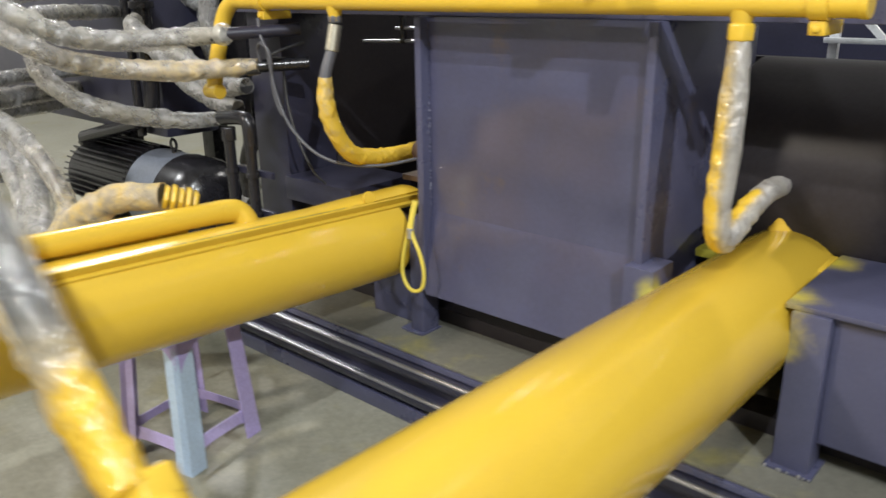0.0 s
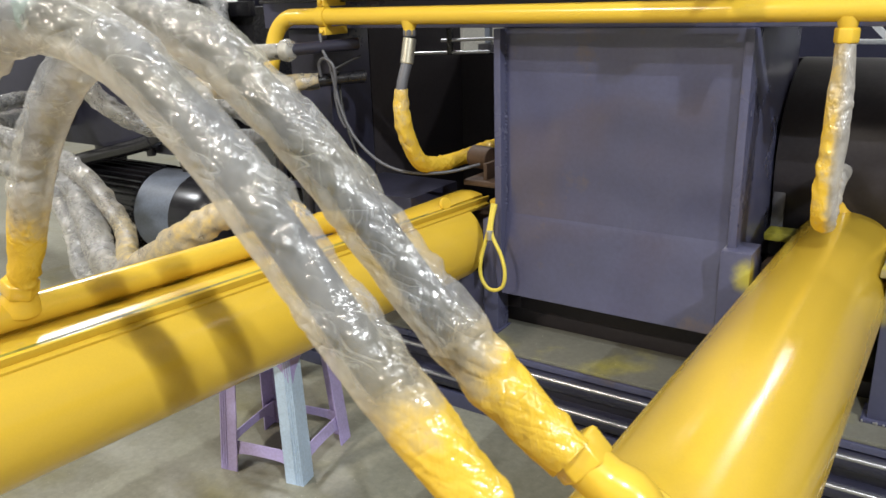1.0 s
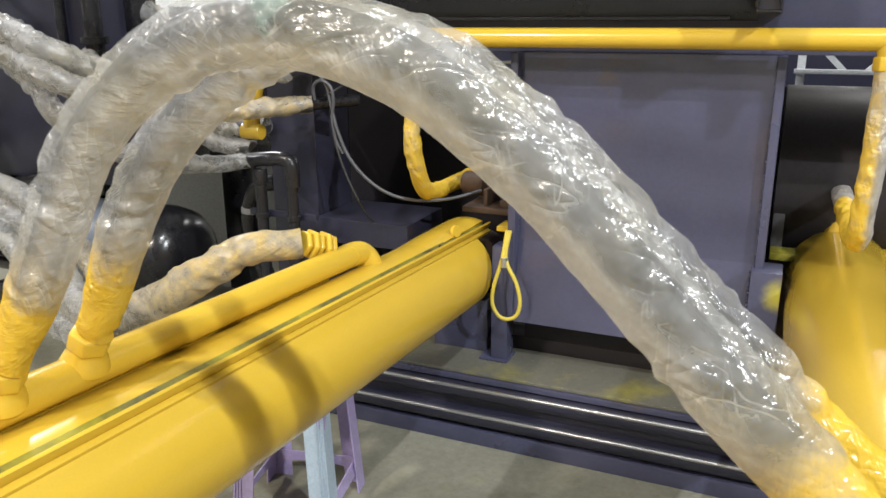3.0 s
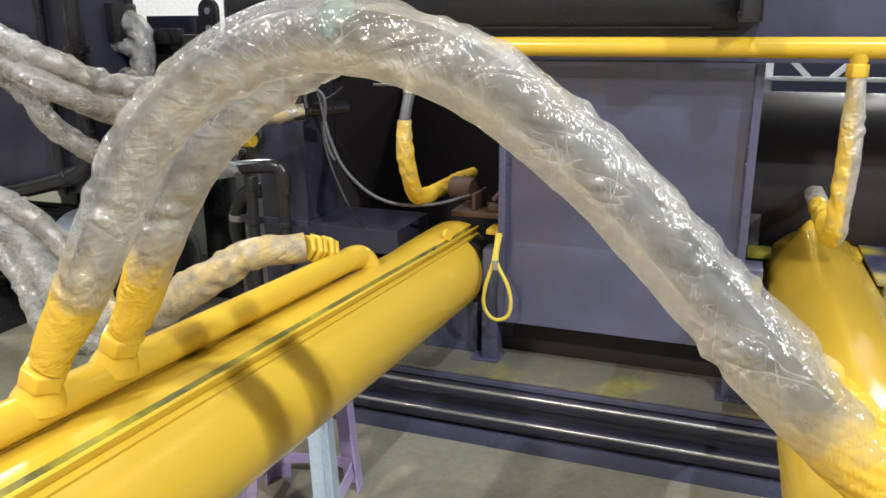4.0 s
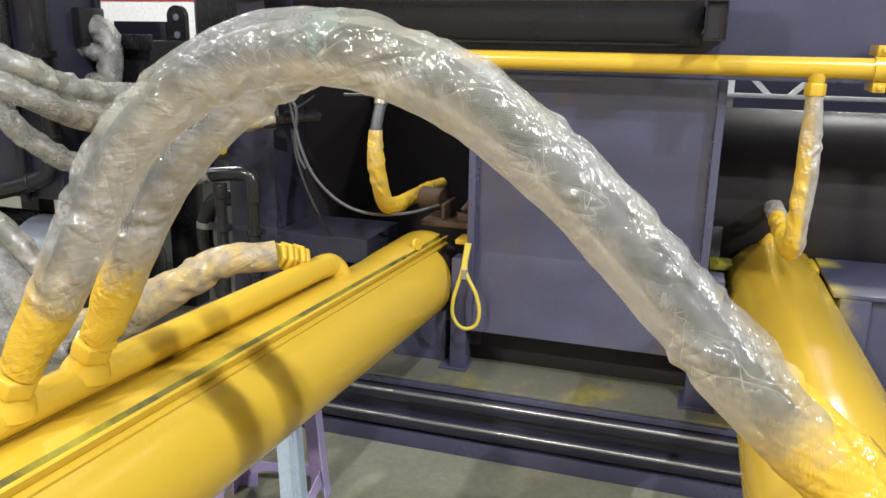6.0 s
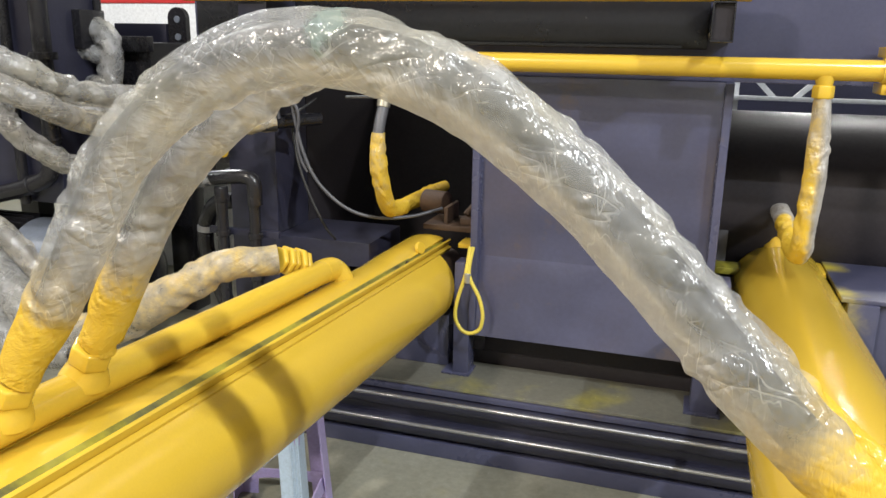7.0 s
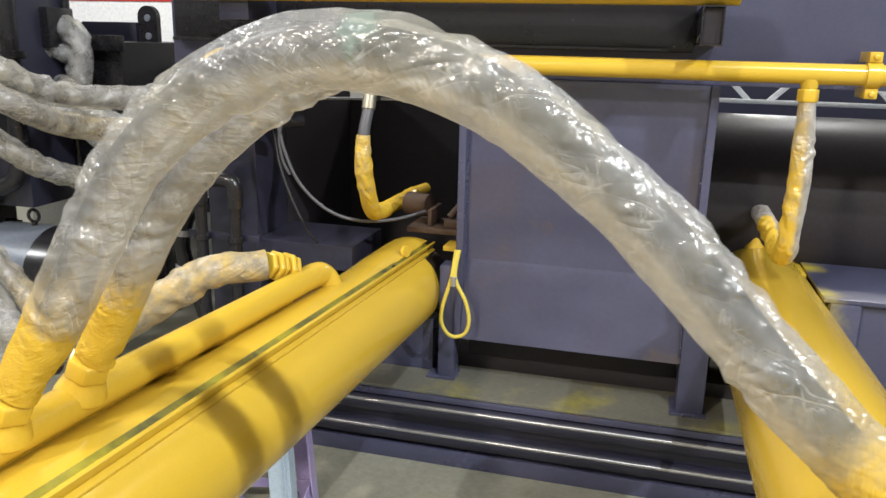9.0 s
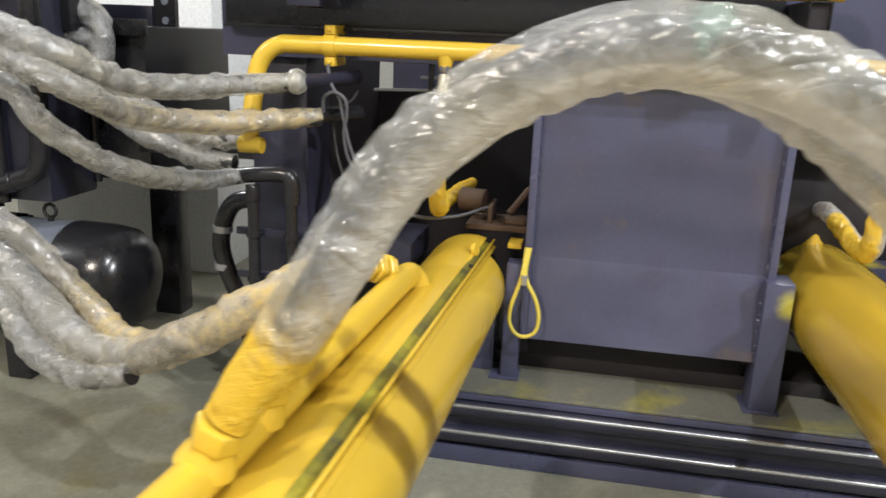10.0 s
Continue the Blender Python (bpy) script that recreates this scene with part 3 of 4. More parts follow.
        local(t, "weld_boss", lathe(bmesh.new(), b + d * 0.015, d, [(0, 0.042), (0.02, 0.036), (0.03, 0.030), (0.04, 0.030)], 28), YELLOW)
        local(t, "union_nut", hexnut(bmesh.new(), b + d * 0.050, b + d * 0.085, 0.036), YELLOW)
    return t


def right_cylinder():
    r = 0.156
    a = on_axis(RC, RD, -2.3)
    t = thing("hydraulic_cylinder", "large glossy yellow hydraulic cylinder with mounting ear at the body", "hydraulic cylinder", "baler cylinders", at=a)
    n = (on_axis(RC, RD, 0.44) - a).length
    local(t, "barrel", lathe(bmesh.new(), a, RD, [(0, r - 0.02), (0.012, r), (n - 0.06, r), (n - 0.02, r - 0.012), (n, r - 0.045), (n + 0.004, 0.05)], 112), YELLOW)
    p = on_axis(RC, RD, 0.41)
    local(t, "port_block", lathe(bmesh.new(), p + Vector((-0.022, -0.02, 0.10)), (0, 0, 1), [(0, 0.040), (0.055, 0.036), (0.07, 0.028), (0.09, 0.028)], 24), YELLOW)
    local(t, "end_neck", lathe(bmesh.new(), on_axis(RC, RD, 0.438), RD, [(0, 0.115), (0.16, 0.115), (0.17, 0.10)], 48), YELLOW)
    # hose ports on the near side
    for yy, kind in ((-1.43, 0), (-1.60, 0)):
        q = Vector((0.955, yy, 0.555))
        local(t, "port_elbow", sweep(bmesh.new(), spline([q + Vector((-0.035, 0.0, 0.035)), q + Vector((-0.005, 0, 0.018)), q + Vector((0.03, 0, 0.005)), q + Vector((0.05, 0, -0.045))], 0.008), 0.031, 24), YELLOW)
        local(t, "union_nut", hexnut(bmesh.new(), q + Vector((-0.055, 0, 0.055)), q + Vector((-0.028, 0, 0.028)), 0.038), YELLOW)
    local(t, "port_collar", lathe(bmesh.new(), (0.985, -1.395, 0.500), (0.35, 0.9, 0.25), [(0, 0.040), (0.004, 0.045), (0.03, 0.045), (0.034, 0.04)], 28), YELLOW)
    return t


left_cylinder()
right_cylinder()


# ---- looping hoses between the cylinders ----
def loop_hose(y, xz, seed, label):
    pts = [(x, y, z) for x, z in xz]
    t = thing("hydraulic_hose", label, "hose", "looping hoses", at=pts[0])
    local(t, "hose", sweep(bmesh.new(), spline(pts, 0.02), 0.026, 20, lambda s, p, u, w, q: p + u * math.cos(q) * 0.024 + w * (math.sin(q) * 0.024 + 0.010 * math.sin(math.pi * s)), (0, 1, 0)), RUBBER)
    w = sleeve("film_wrap", pts, 0.034, 0.0435, None, seed, (0.175, 0.17), 0.12, flat=(0, 1, 0), sag=0.003, step=0.0035, segs=80)
    w.parent, w.matrix_parent_inverse = t, Matrix.Translation(t.location).inverted()
    return t


loop_hose(-1.61, [(-0.262, 0.625), (-0.235, 0.668), (-0.187, 0.735), (-0.113, 0.858), (-0.05, 0.957), (0.034, 1.034), (0.128, 1.084), (0.222, 1.103), (0.330, 1.090), (0.420, 1.054), (0.500, 1.000), (0.580, 0.932), (0.660, 0.852), (0.737, 0.770), (0.816, 0.695), (0.870, 0.645), (0.915, 0.603)],
          11, "hydraulic hose in crumpled clear film, ends sprayed yellow, looping over")
loop_hose(-1.45, [(-0.262, 0.615), (-0.230, 0.665), (-0.149, 0.822), (-0.052, 0.952), (0.074, 1.050), (0.200, 1.098), (0.335, 1.074), (0.445, 1.012), (0.543, 0.930), (0.643, 0.835), (0.710, 0.766), (0.786, 0.695), (0.848, 0.647), (0.912, 0.602)],
          12, "hydraulic hose in crumpled clear film, ends sprayed yellow, behind its twin")


# ---- ear bracket at the right cylinder ----
def ear_bracket():
    t = thing("mounting_bracket", "slate blue welded mounting bracket with yellow overspray beside the cylinder", "bracket", at=(1.17, 0.0, 0.0))
    local(t, "strut", box(bmesh.new(), 1.128, 1.212, -0.030, 0.050, 0.0, 0.400, 0.004), SPRAYED)
    local(t, "side_plate", box(bmesh.new(), 1.2125, 1.75, 0.00, 0.03, 0.08, 0.400, 0.004), SPRAYED)
    local(t, "top_plate", box(bmesh.new(), 1.110, 1.75, -0.02, 0.40, 0.4005, 0.414, 0.003), SPRAYED)
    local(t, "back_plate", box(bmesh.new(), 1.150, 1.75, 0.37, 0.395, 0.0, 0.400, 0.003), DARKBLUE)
    local(t, "ear", box(bmesh.new(), 1.02, 1.109, 0.25, 0.40, 0.33, 0.410, 0.010), YELLOW, "yellow lug welded to the cylinder")
    local(t, "foot_plate", box(bmesh.new(), 1.115, 1.225, -0.045, 0.060, 0.0, 0.008, 0.002), NAVY)
    tagged(local(t, "weld_bead", weld((1.115, -0.046, 0.005), (1.225, -0.046, 0.005), 0.005, 9), STEEL), kind="stuff")
    return t


ear_bracket()
t = thing("angle_bracket", "small steel angle bracket with yellow-green overspray by the plate", "bracket", at=(0.80, 0.33, 0.30))
local(t, "upright", box(bmesh.new(), 0.765, 0.80, 0.36, 0.372, 0.30, 0.53, 0.002), GREYHOSE)
local(t, "clip", box(bmesh.new(), 0.766, 0.865, 0.27, 0.358, 0.37, 0.395, 0.006), GREEN)
local(t, "block", box(bmesh.new(), 0.77, 0.84, 0.25, 0.38, 0.0, 0.299, 0.006), RUST)

# ---- upper bracket and tray ----
t = thing("upper_bracket", "black square steel tube bracket with open end and weld beads", "bracket", at=(0.70, -0.1, 1.16))
bm = bmesh.new()
for d in ((0.672, 0.728, -0.262, 0.018, 1.125, 1.130), (0.672, 0.728, -0.262, 0.018, 1.221, 1.226), (0.672, 0.676, -0.262, 0.018, 1.1305, 1.2205), (0.724, 0.728, -0.262, 0.018, 1.1305, 1.2205)):
    box(bm, *d, 0.001)
local(t, "tube", bm, BLACK)
local(t, "plug", box(bmesh.new(), 0.6765, 0.7235, -0.25, -0.24, 1.131, 1.220), VOID)
tagged(local(t, "weld_bead", weld((0.671, -0.10, 1.13), (0.671, -0.255, 1.15), 0.004, 31), BLACK), kind="stuff")
t = thing("upper_pipe", "orange-yellow painted upper cylinder running along the body", "pipe", at=(0, -0.2, 1.27))
local(t, "barrel", rod(bmesh.new(), (-0.93, -0.20, 1.280), (0.765, -0.20, 1.280), 0.053, 40), YELLOW)
local(t, "flange", rod(bmesh.new(), (0.765, -0.20, 1.280), (0.785, -0.20, 1.280), 0.038, 24), YELLOW)


# ---- sling loop ----
def sling():
    t = thing("wire_sling", "yellow wire sling loop with a crimped grey ferrule, hanging", "sling", at=(0.0, -0.08, 0.45))
    ring = [(-0.004, -0.06, 0.47), (-0.010, -0.075, 0.40), (-0.016, -0.08, 0.365), (-0.040, -0.08, 0.28), (-0.043, -0.08, 0.225), (-0.022, -0.08, 0.187), (0.008, -0.08, 0.178), (0.040, -0.08, 0.197), (0.050, -0.08, 0.245), (0.036, -0.08, 0.305), (0.006, -0.08, 0.362), (-0.002, -0.075, 0.40), (0.006, -0.06, 0.47)]
    local(t, "wire", sweep(bmesh.new(), spline(ring, 0.006), 0.0065, 12), ROPE)
    local(t, "ferrule", rod(bmesh.new(), (-0.006, -0.079, 0.385), (-0.005, -0.080, 0.352), 0.012, 16), STEEL, "grey crimped ferrule")
    return t


sling()


# ---- stool ----
def stool():
    z0, h = GROUND, 0.42
    c = Vector((-0.42, -0.665, z0))
    t = thing("plastic_stool", "small lilac plastic stool on the floor, ribbed legs, one coloured as highlighted", "stool", at=c)
    m = Matrix.Translation(c) @ pose(0, 0, 0, 0, 0, 12)
    b, s = 0.148, 0.122
    for i, (sx, sy) in enumerate(((1, 1), (1, -1), (-1, -1), (-1, 1))):
        bm = bmesh.new()
        rings = []
        for k in range(7):
            q = k / 6
            o = b + (s - b) * q
            wd = 0.060 - 0.004 * q
            z = h * 0.97 * q
            th = 0.004
            loop = [(o, o), (o - wd, o), (o - wd, o - th), (o - th - 0.006, o - th), (o - th, o - th - 0.006), (o - th, o - wd), (o, o - wd), (o + 0.001, o - 0.012)]
            rings.append([bm.verts.new(m @ Vector((sx * x, sy * y, z))) for x, y in loop])
        ring_faces(bm, rings)
        bmesh.ops.recalc_face_normals(bm, faces=bm.faces)
        leg = local(t, "leg", bm, LILAC_LIT if i == 1 else LILAC, "leg coloured pale blue for its bluish highlight" if i == 1 else "")
        bm = bmesh.new()
        for k in range(3):
            x = sx * (b - 0.006 - 0.009 * k)
            a0, a1 = m @ Vector((x, sy * (b + 0.0015), 0.004)), m @ Vector((x * s / b, sy * (s + 0.0015), h * 0.95))
            rod(bm, a0, a1, 0.002, 8, 0.0005)
        rib = part("rib", bm, LILAC_LIT if i == 1 else LILAC, leg)
        rib.matrix_parent_inverse = Matrix()
    for i in range(4):
        mm = m @ pose(0, 0, 0, 0, 0, 90 * i)
        bm = bmesh.new()
        o, hw = b - 0.012, b - 0.02
        # arched lower rail between two legs
        segs = 12
        lo, hi = [], []
        for k in range(segs + 1):
            x = -hw + 2 * hw * k / segs
            arch = 0.030 + 0.034 * (1 - (x / hw) ** 4)
            lo.append((x, arch))
            hi.append((x, 0.098))
        front = [(x, -o - 0.002, z) for x, z in lo] + [(x, -o + 0.006, z) for x, z in reversed(hi)]
        back = [(x, y + 0.004, z) for x, y, z in front]
        rings = [[bm.verts.new(mm @ Vector(p)) for p in front], [bm.verts.new(mm @ Vector(p)) for p in back]]
        ring_faces(bm, rings)
        local(t, "lower_rail", bm, LILAC)
        bm = bmesh.new()
        o2 = s + 0.002
        lo = []
        for k in range(segs + 1):
            x = -s + 2 * s * k / segs
            lo.append((x, h - 0.02 - 0.075 * abs(x / s) ** 3))
        front = [(x, -o2 - 0.004 * (h - z) / 0.08, z) for x, z in lo] + [(s, -o2, h), (-s, -o2, h)]
        back = [(x, y + 0.004, z) for x, y, z in front]
        rings = [[bm.verts.new(mm @ Vector(p)) for p in front], [bm.verts.new(mm @ Vector(p)) for p in back]]
        ring_faces(bm, rings)
        local(t, "apron", bm, LILAC)
    local(t, "seat", box(bmesh.new(), -s - 0.006, s + 0.006, -s - 0.006, s + 0.006, h, h + 0.008, 0.003, m), LILAC)
    return t


stool()


# ---- power unit and hoses beside the baler ----
def wrapped(name, pts, r, seed, label, group, paint=(0, 0), amp=0.20, inner=RUBBER, cover=0.72, load=1.0, loose=0.30):
    t = thing(name, label, "hose", group, at=pts[0])
    local(t, "hose", sweep(bmesh.new(), spline(pts, 0.02), r * cover, 16), inner)
    w = sleeve("film_wrap", pts, r, r, None, seed, paint, amp, step=0.007, segs=34, load=load, loose=loose)
    w.parent, w.matrix_parent_inverse = t, Matrix.Translation(t.location).inverted()
    return t


G = "wrapped supply hoses"
a = wrapped("supply_hose", [(-0.700, -0.225, 0.955), (-0.85, -0.30, 0.945), (-0.96, -0.39, 0.937), (-1.03, -0.50, 0.942), (-1.075, -0.61, 0.970), (-1.115, -0.69, 1.018), (-1.175, -0.722, 1.049), (-1.287, -0.70, 1.085), (-1.55, -0.62, 1.14), (-1.95, -0.40, 1.21), (-2.25, -0.05, 1.24), (-2.35, 0.165, 1.23)], 0.036, 21, "hydraulic hose wrapped in clear crumpled film, capped end", G)
local(a, "end_cap", lathe(bmesh.new(), (-0.672, -0.225, 0.958), (-1, 0, -0.06), [(0, 0.016), (0.006, 0.030), (0.024, 0.038), (0.042, 0.036), (0.05, 0.030)], 24), FILM, "milky film bunched over the hose end")
local(a, "stub_pipe", rod(bmesh.new(), (-0.69, -0.222, 0.957), (-0.58, 0.0, 0.965), 0.021, 20), DARKBLUE)
b = wrapped("supply_hose", [(-0.665, -0.12, 0.845), (-0.76, -0.19, 0.838), (-0.87, -0.28, 0.832), (-0.97, -0.39, 0.838), (-1.03, -0.50, 0.858), (-1.045, -0.60, 0.882), (-1.06, -0.68, 0.920), (-1.10, -0.73, 0.955), (-1.165, -0.744, 0.984), (-1.291, -0.70, 1.017), (-1.55, -0.60, 1.05), (-1.95, -0.35, 1.09), (-2.2, -0.05, 1.10), (-2.3, 0.165, 1.09)], 0.036, 22, "hydraulic hose wrapped in yellow-tinted film", G, (0.60, 0), load=0.46)
local(b, "stub_pipe", rod(bmesh.new(), (-0.68, -0.12, 0.845), (-0.58, 0.03, 0.850), 0.022, 20), BLACK)
c = wrapped("supply_hose", [(-0.93, -0.12, 0.640), (-1.00, -0.18, 0.636), (-1.055, -0.27, 0.645), (-1.085, -0.37, 0.668), (-1.10, -0.46, 0.698), (-1.143, -0.538, 0.737), (-1.212, -0.600, 0.802), (-1.29, -0.60, 0.856), (-1.365, -0.57, 0.915), (-1.55, -0.50, 0.98), (-1.85, -0.30, 1.01), (-2.15, 0.165, 1.0)], 0.034, 23, "hydraulic hose wrapped in brownish crumpled film", G)
local(c, "elbow_pipe", sweep(bmesh.new(), spline([(-0.95, -0.12, 0.640), (-0.86, -0.118, 0.652), (-0.79, -0.116, 0.655), (-0.764, -0.115, 0.635), (-0.762, -0.115, 0.56)], 0.01), 0.026, 20), BLACK)
wrapped("supply_hose", [(-1.02, 0.02, 0.655), (-1.15, 0.02, 0.67), (-1.33, 0.0, 0.735), (-1.48, 0.0, 0.82), (-1.62, 0.0, 0.90), (-1.80, 0.05, 0.96), (-2.1, 0.46, 0.98)], 0.040, 24, "hydraulic hose in loose grey crumpled film", G)
wrapped("supply_hose", [(-0.95, 0.02, 0.745), (-1.10, 0.02, 0.735), (-1.22, 0.02, 0.755), (-1.34, 0.02, 0.82), (-1.5, 0.05, 0.88), (-1.9, 0.46, 0.92)], 0.040, 25, "loose torn clear film over a hose behind the others", G, amp=0.28)

# hoses that run low to the feed pipe
G = "low feed hoses"
e = wrapped("feed_hose", [(-0.345, -0.70, 0.560), (-0.46, -0.78, 0.550), (-0.59, -0.83, 0.470), (-0.76, -0.83, 0.370), (-0.93, -0.80, 0.295), (-1.10, -0.76, 0.300), (-1.28, -0.68, 0.385), (-1.45, -0.62, 0.500), (-1.68, -0.60, 0.565), (-2.0, -0.58, 0.585), (-2.5, -0.35, 0.60), (-2.7, 0.165, 0.60)], 0.050, 31, "thick hose in crumpled film joined to the cylinder feed pipe", G, (0.45, 0), 0.16, load=0.5)
for k in range(5):
    p, q = Vector((-0.345, -0.70, 0.560)), Vector((-0.300, -0.615, 0.530))
    local(e, "fitting", hexnut(bmesh.new(), p.lerp(q, k * 0.19), p.lerp(q, k * 0.19 + 0.14), 0.036 + 0.006 * (k % 2)), YELLOW)
wrapped("feed_hose", [(-0.84, -0.79, 0.345), (-0.97, -0.76, 0.330), (-1.10, -0.67, 0.345), (-1.20, -0.615, 0.385), (-1.312, -0.622, 0.503), (-1.387, -0.638, 0.565), (-1.60, -0.63, 0.625), (-2.0, -0.60, 0.66), (-2.45, -0.35, 0.70), (-2.6, 0.165, 0.70)], 0.036, 32, "hose in yellowish crumpled film bundled with its neighbours", G, (0.45, 0), 0.2, load=0.48)
wrapped("feed_hose", [(-0.90, -0.84, 0.270), (-1.05, -0.82, 0.235), (-1.22, -0.77, 0.275), (-1.383, -0.690, 0.382), (-1.58, -0.66, 0.490), (-1.95, -0.62, 0.53), (-2.5, -0.45, 0.53), (-2.8, 0.165, 0.52)], 0.040, 33, "hose in grey crumpled film at the bottom of the bundle", G, (0, 0), 0.2)


def standpipes():
    t = thing("standpipe_pair", "two black vertical steel pipes with clamp bars beside the column", "pipe", at=(-0.83, -0.115, 0.0))
    for x in (-0.895, -0.765):
        local(t, "pipe", rod(bmesh.new(), (x, -0.115, 0.0), (x, -0.115, 0.60), 0.020, 20), BLACK)
        for z in (0.30, 0.45):
            local(t, "collar", rod(bmesh.new(), (x, -0.115, z - 0.010), (x, -0.115, z + 0.010), 0.026, 20), BLACK)
    for z in (0.30, 0.45):
        local(t, "clamp_bar", box(bmesh.new(), -0.97, -0.69, -0.090, -0.072, z - 0.012, z + 0.012, 0.003), DARKBLUE)
    local(t, "coupling", hexnut(bmesh.new(), (-0.895, -0.115, 0.56), (-0.895, -0.115, 0.615), 0.027), BLACK)
    return t


standpipes()


def motor():
    y, z, r = 0.22, 0.125, 0.215
    t = thing("electric_motor", "black and grey-blue electric motor with cooling fins and lifting eye", "motor", at=(-2.1, y, GROUND))
    local(t, "cowl", lathe(bmesh.new(), (-1.80, y, z), (1, 0, 0), [(0, r), (0.15, r), (0.22, r - 0.012), (0.27, r - 0.045), (0.295, r - 0.10), (0.30, 0.03)], 64), BLACK)
    local(t, "stator", lathe(bmesh.new(), (-2.06, y, z), (1, 0, 0), [(0, r - 0.005), (0.259, r - 0.005)], 64), GREYMETAL, "grey-blue painted band")
    local(t, "rear_body", lathe(bmesh.new(), (-2.75, y, z), (1, 0, 0), [(0, r - 0.05), (0.02, r - 0.03), (0.689, r - 0.03)], 48), BLACK)
    for k in range(26):
        a = math.pi * (k / 25) * 1.2 - 0.3
        m = Matrix.Translation((-2.40, y, z)) @ Matrix.Rotation(a, 4, "X")
        local(t, "fin", box(bmesh.new(), -0.30, 0.335, r - 0.035, r + 0.008, -0.004, 0.004, 0.0, m), BLACK, smooth=False)
    bm = bmesh.new()
    ring = [(-1.90 + 0.026 * math.sin(q), y, z + r + 0.035 - 0.026 * math.cos(q)) for q in [2 * math.pi * i / 14 for i in range(15)]]
    sweep(bm, spline(ring, 0.01), 0.007, 10)
    rod(bm, (-1.90, y, z + r - 0.01), (-1.90, y, z + r + 0.012), 0.012, 12)
    local(t, "lifting_eye", bm, BLACK)
    for x in (-2.5, -1.95):
        local(t, "foot", box(bmesh.new(), x - 0.05, x + 0.05, y - 0.20, y + 0.20, GROUND, z - r + 0.03, 0.006), BLACK)
    return t


motor()


def power_unit():
    t = thing("power_unit", "black steel hydraulic power unit tank on legs", "hydraulic unit", at=(-2.2, 0.7, GROUND))
    local(t, "tank", box(bmesh.new(), -3.2, -1.62, 0.50, 1.25, 0.46, 1.09, 0.012), BLACK)
    local(t, "side_tank", box(bmesh.new(), -4.8, -1.84, 0.16, 0.455, 0.42, 1.62, 0.02), DARKBLUE)
    local(t, "rim", box(bmesh.new(), -3.2, -1.60, 0.46, 0.499, 1.05, 1.115, 0.004), BLACK)
    for x, y in ((-1.78, 0.90), (-3.0, 0.55), (-3.0, 1.15), (-4.7, 0.30)):
        local(t, "leg", box(bmesh.new(), x - 0.065, x + 0.065, y - 0.06, y + 0.06, GROUND, 0.459, 0.004), BLACK)
    bm = bmesh.new()
    rim = [(-1.755, 1.06), (-1.655, 1.06), (-1.655, 1.20)] + [(-1.705 + 0.05 * math.cos(q), 1.20 + 0.05 * math.sin(q)) for q in [math.pi * k / 10 for k in range(1, 10)]] + [(-1.755, 1.20)]
    ring_faces(bm, [[bm.verts.new((x, y, z)) for x, z in rim] for y in (0.815, 0.845)])
    bmesh.ops.recalc_face_normals(bm, faces=bm.faces)
    local(t, "lifting_lug", bm, BLACK)
    for z in (1.195, 1.115):
        local(t, "lug_hole", rod(bmesh.new(), (-1.70, 0.808, z), (-1.70, 0.8145, z), 0.016, 20, 0.001), GREYMETAL, "pale hole through the lug")
    local(t, "top_bar", box(bmesh.new(), -2.05, -1.756, 0.80, 0.86, 1.085, 1.175, 0.006), DARKBLUE)
    local(t, "cross_bar", box(bmesh.new(), -1.619, -1.05, 0.42, 0.47, 0.60, 0.64, 0.004), BLACK)
    pts = [(-2.02, 0.13, 0.42), (-2.02, 0.13, 0.60), (-2.02, 0.13, 0.80), (-2.02, 0.13, 1.05), (-2.02, 0.13, 1.3)]
    local(t, "riser_pipe", sweep(bmesh.new(), spline(pts, 0.05), 0.022, 16), BLACK)
    local(t, "riser_pipe", rod(bmesh.new(), (-1.83, 0.44, 0.46), (-1.83, 0.44, 1.35), 0.018, 16), BLACK)
    local(t, "valve_block", box(bmesh.new(), -2.02, -1.80, 0.30, 0.45, 1.06, 1.22, 0.008), BLACK)
    return t


power_unit()


def suction_pipe():
    t = thing("suction_pipe", "thick black gloss pipe bent from vertical to level with welded joints", "pipe", at=(-1.82, 0.10, 0.53))
    pts = [(-1.815, 0.10, 1.45), (-1.815, 0.10, 1.05), (-1.818, 0.10, 0.75), (-1.825, 0.10, 0.63), (-1.855, 0.10, 0.555), (-1.93, 0.10, 0.515), (-2.10, 0.10, 0.465), (-2.60, 0.10, 0.35)]
    local(t, "pipe_run", sweep(bmesh.new(), spline(pts, 0.015), 0.036, 24), BLACK)
    for p, q in (((-1.818, 0.10, 0.70), (-1.818, 0.10, 0.712)), ((-1.94, 0.10, 0.512), (-1.952, 0.10, 0.508))):
        local(t, "weld_ring", rod(bmesh.new(), p, q, 0.041, 24), BLACK)
    local(t, "joint_flange", rod(bmesh.new(), (-1.815, 0.10, 1.02), (-1.815, 0.10, 1.05), 0.055, 24), BLACK)
    return t


suction_pipe()
t = thing("drain_hose", "black gloss hose hanging in a bow behind the standpipes", "hose", "pump hoses", at=(-1.0, 0.11, GROUND))
local(t, "hose", sweep(bmesh.new(), spline([(-0.98, 0.10, 0.52), (-1.06, 0.10, 0.50), (-1.105, 0.10, 0.43), (-1.12, 0.10, 0.33), (-1.09, 0.10, 0.22), (-1.04, 0.10, 0.10), (-1.01, 0.10, -0.06), (-1.0, 0.11, -0.255)], 0.012), 0.032, 20), BLACK)
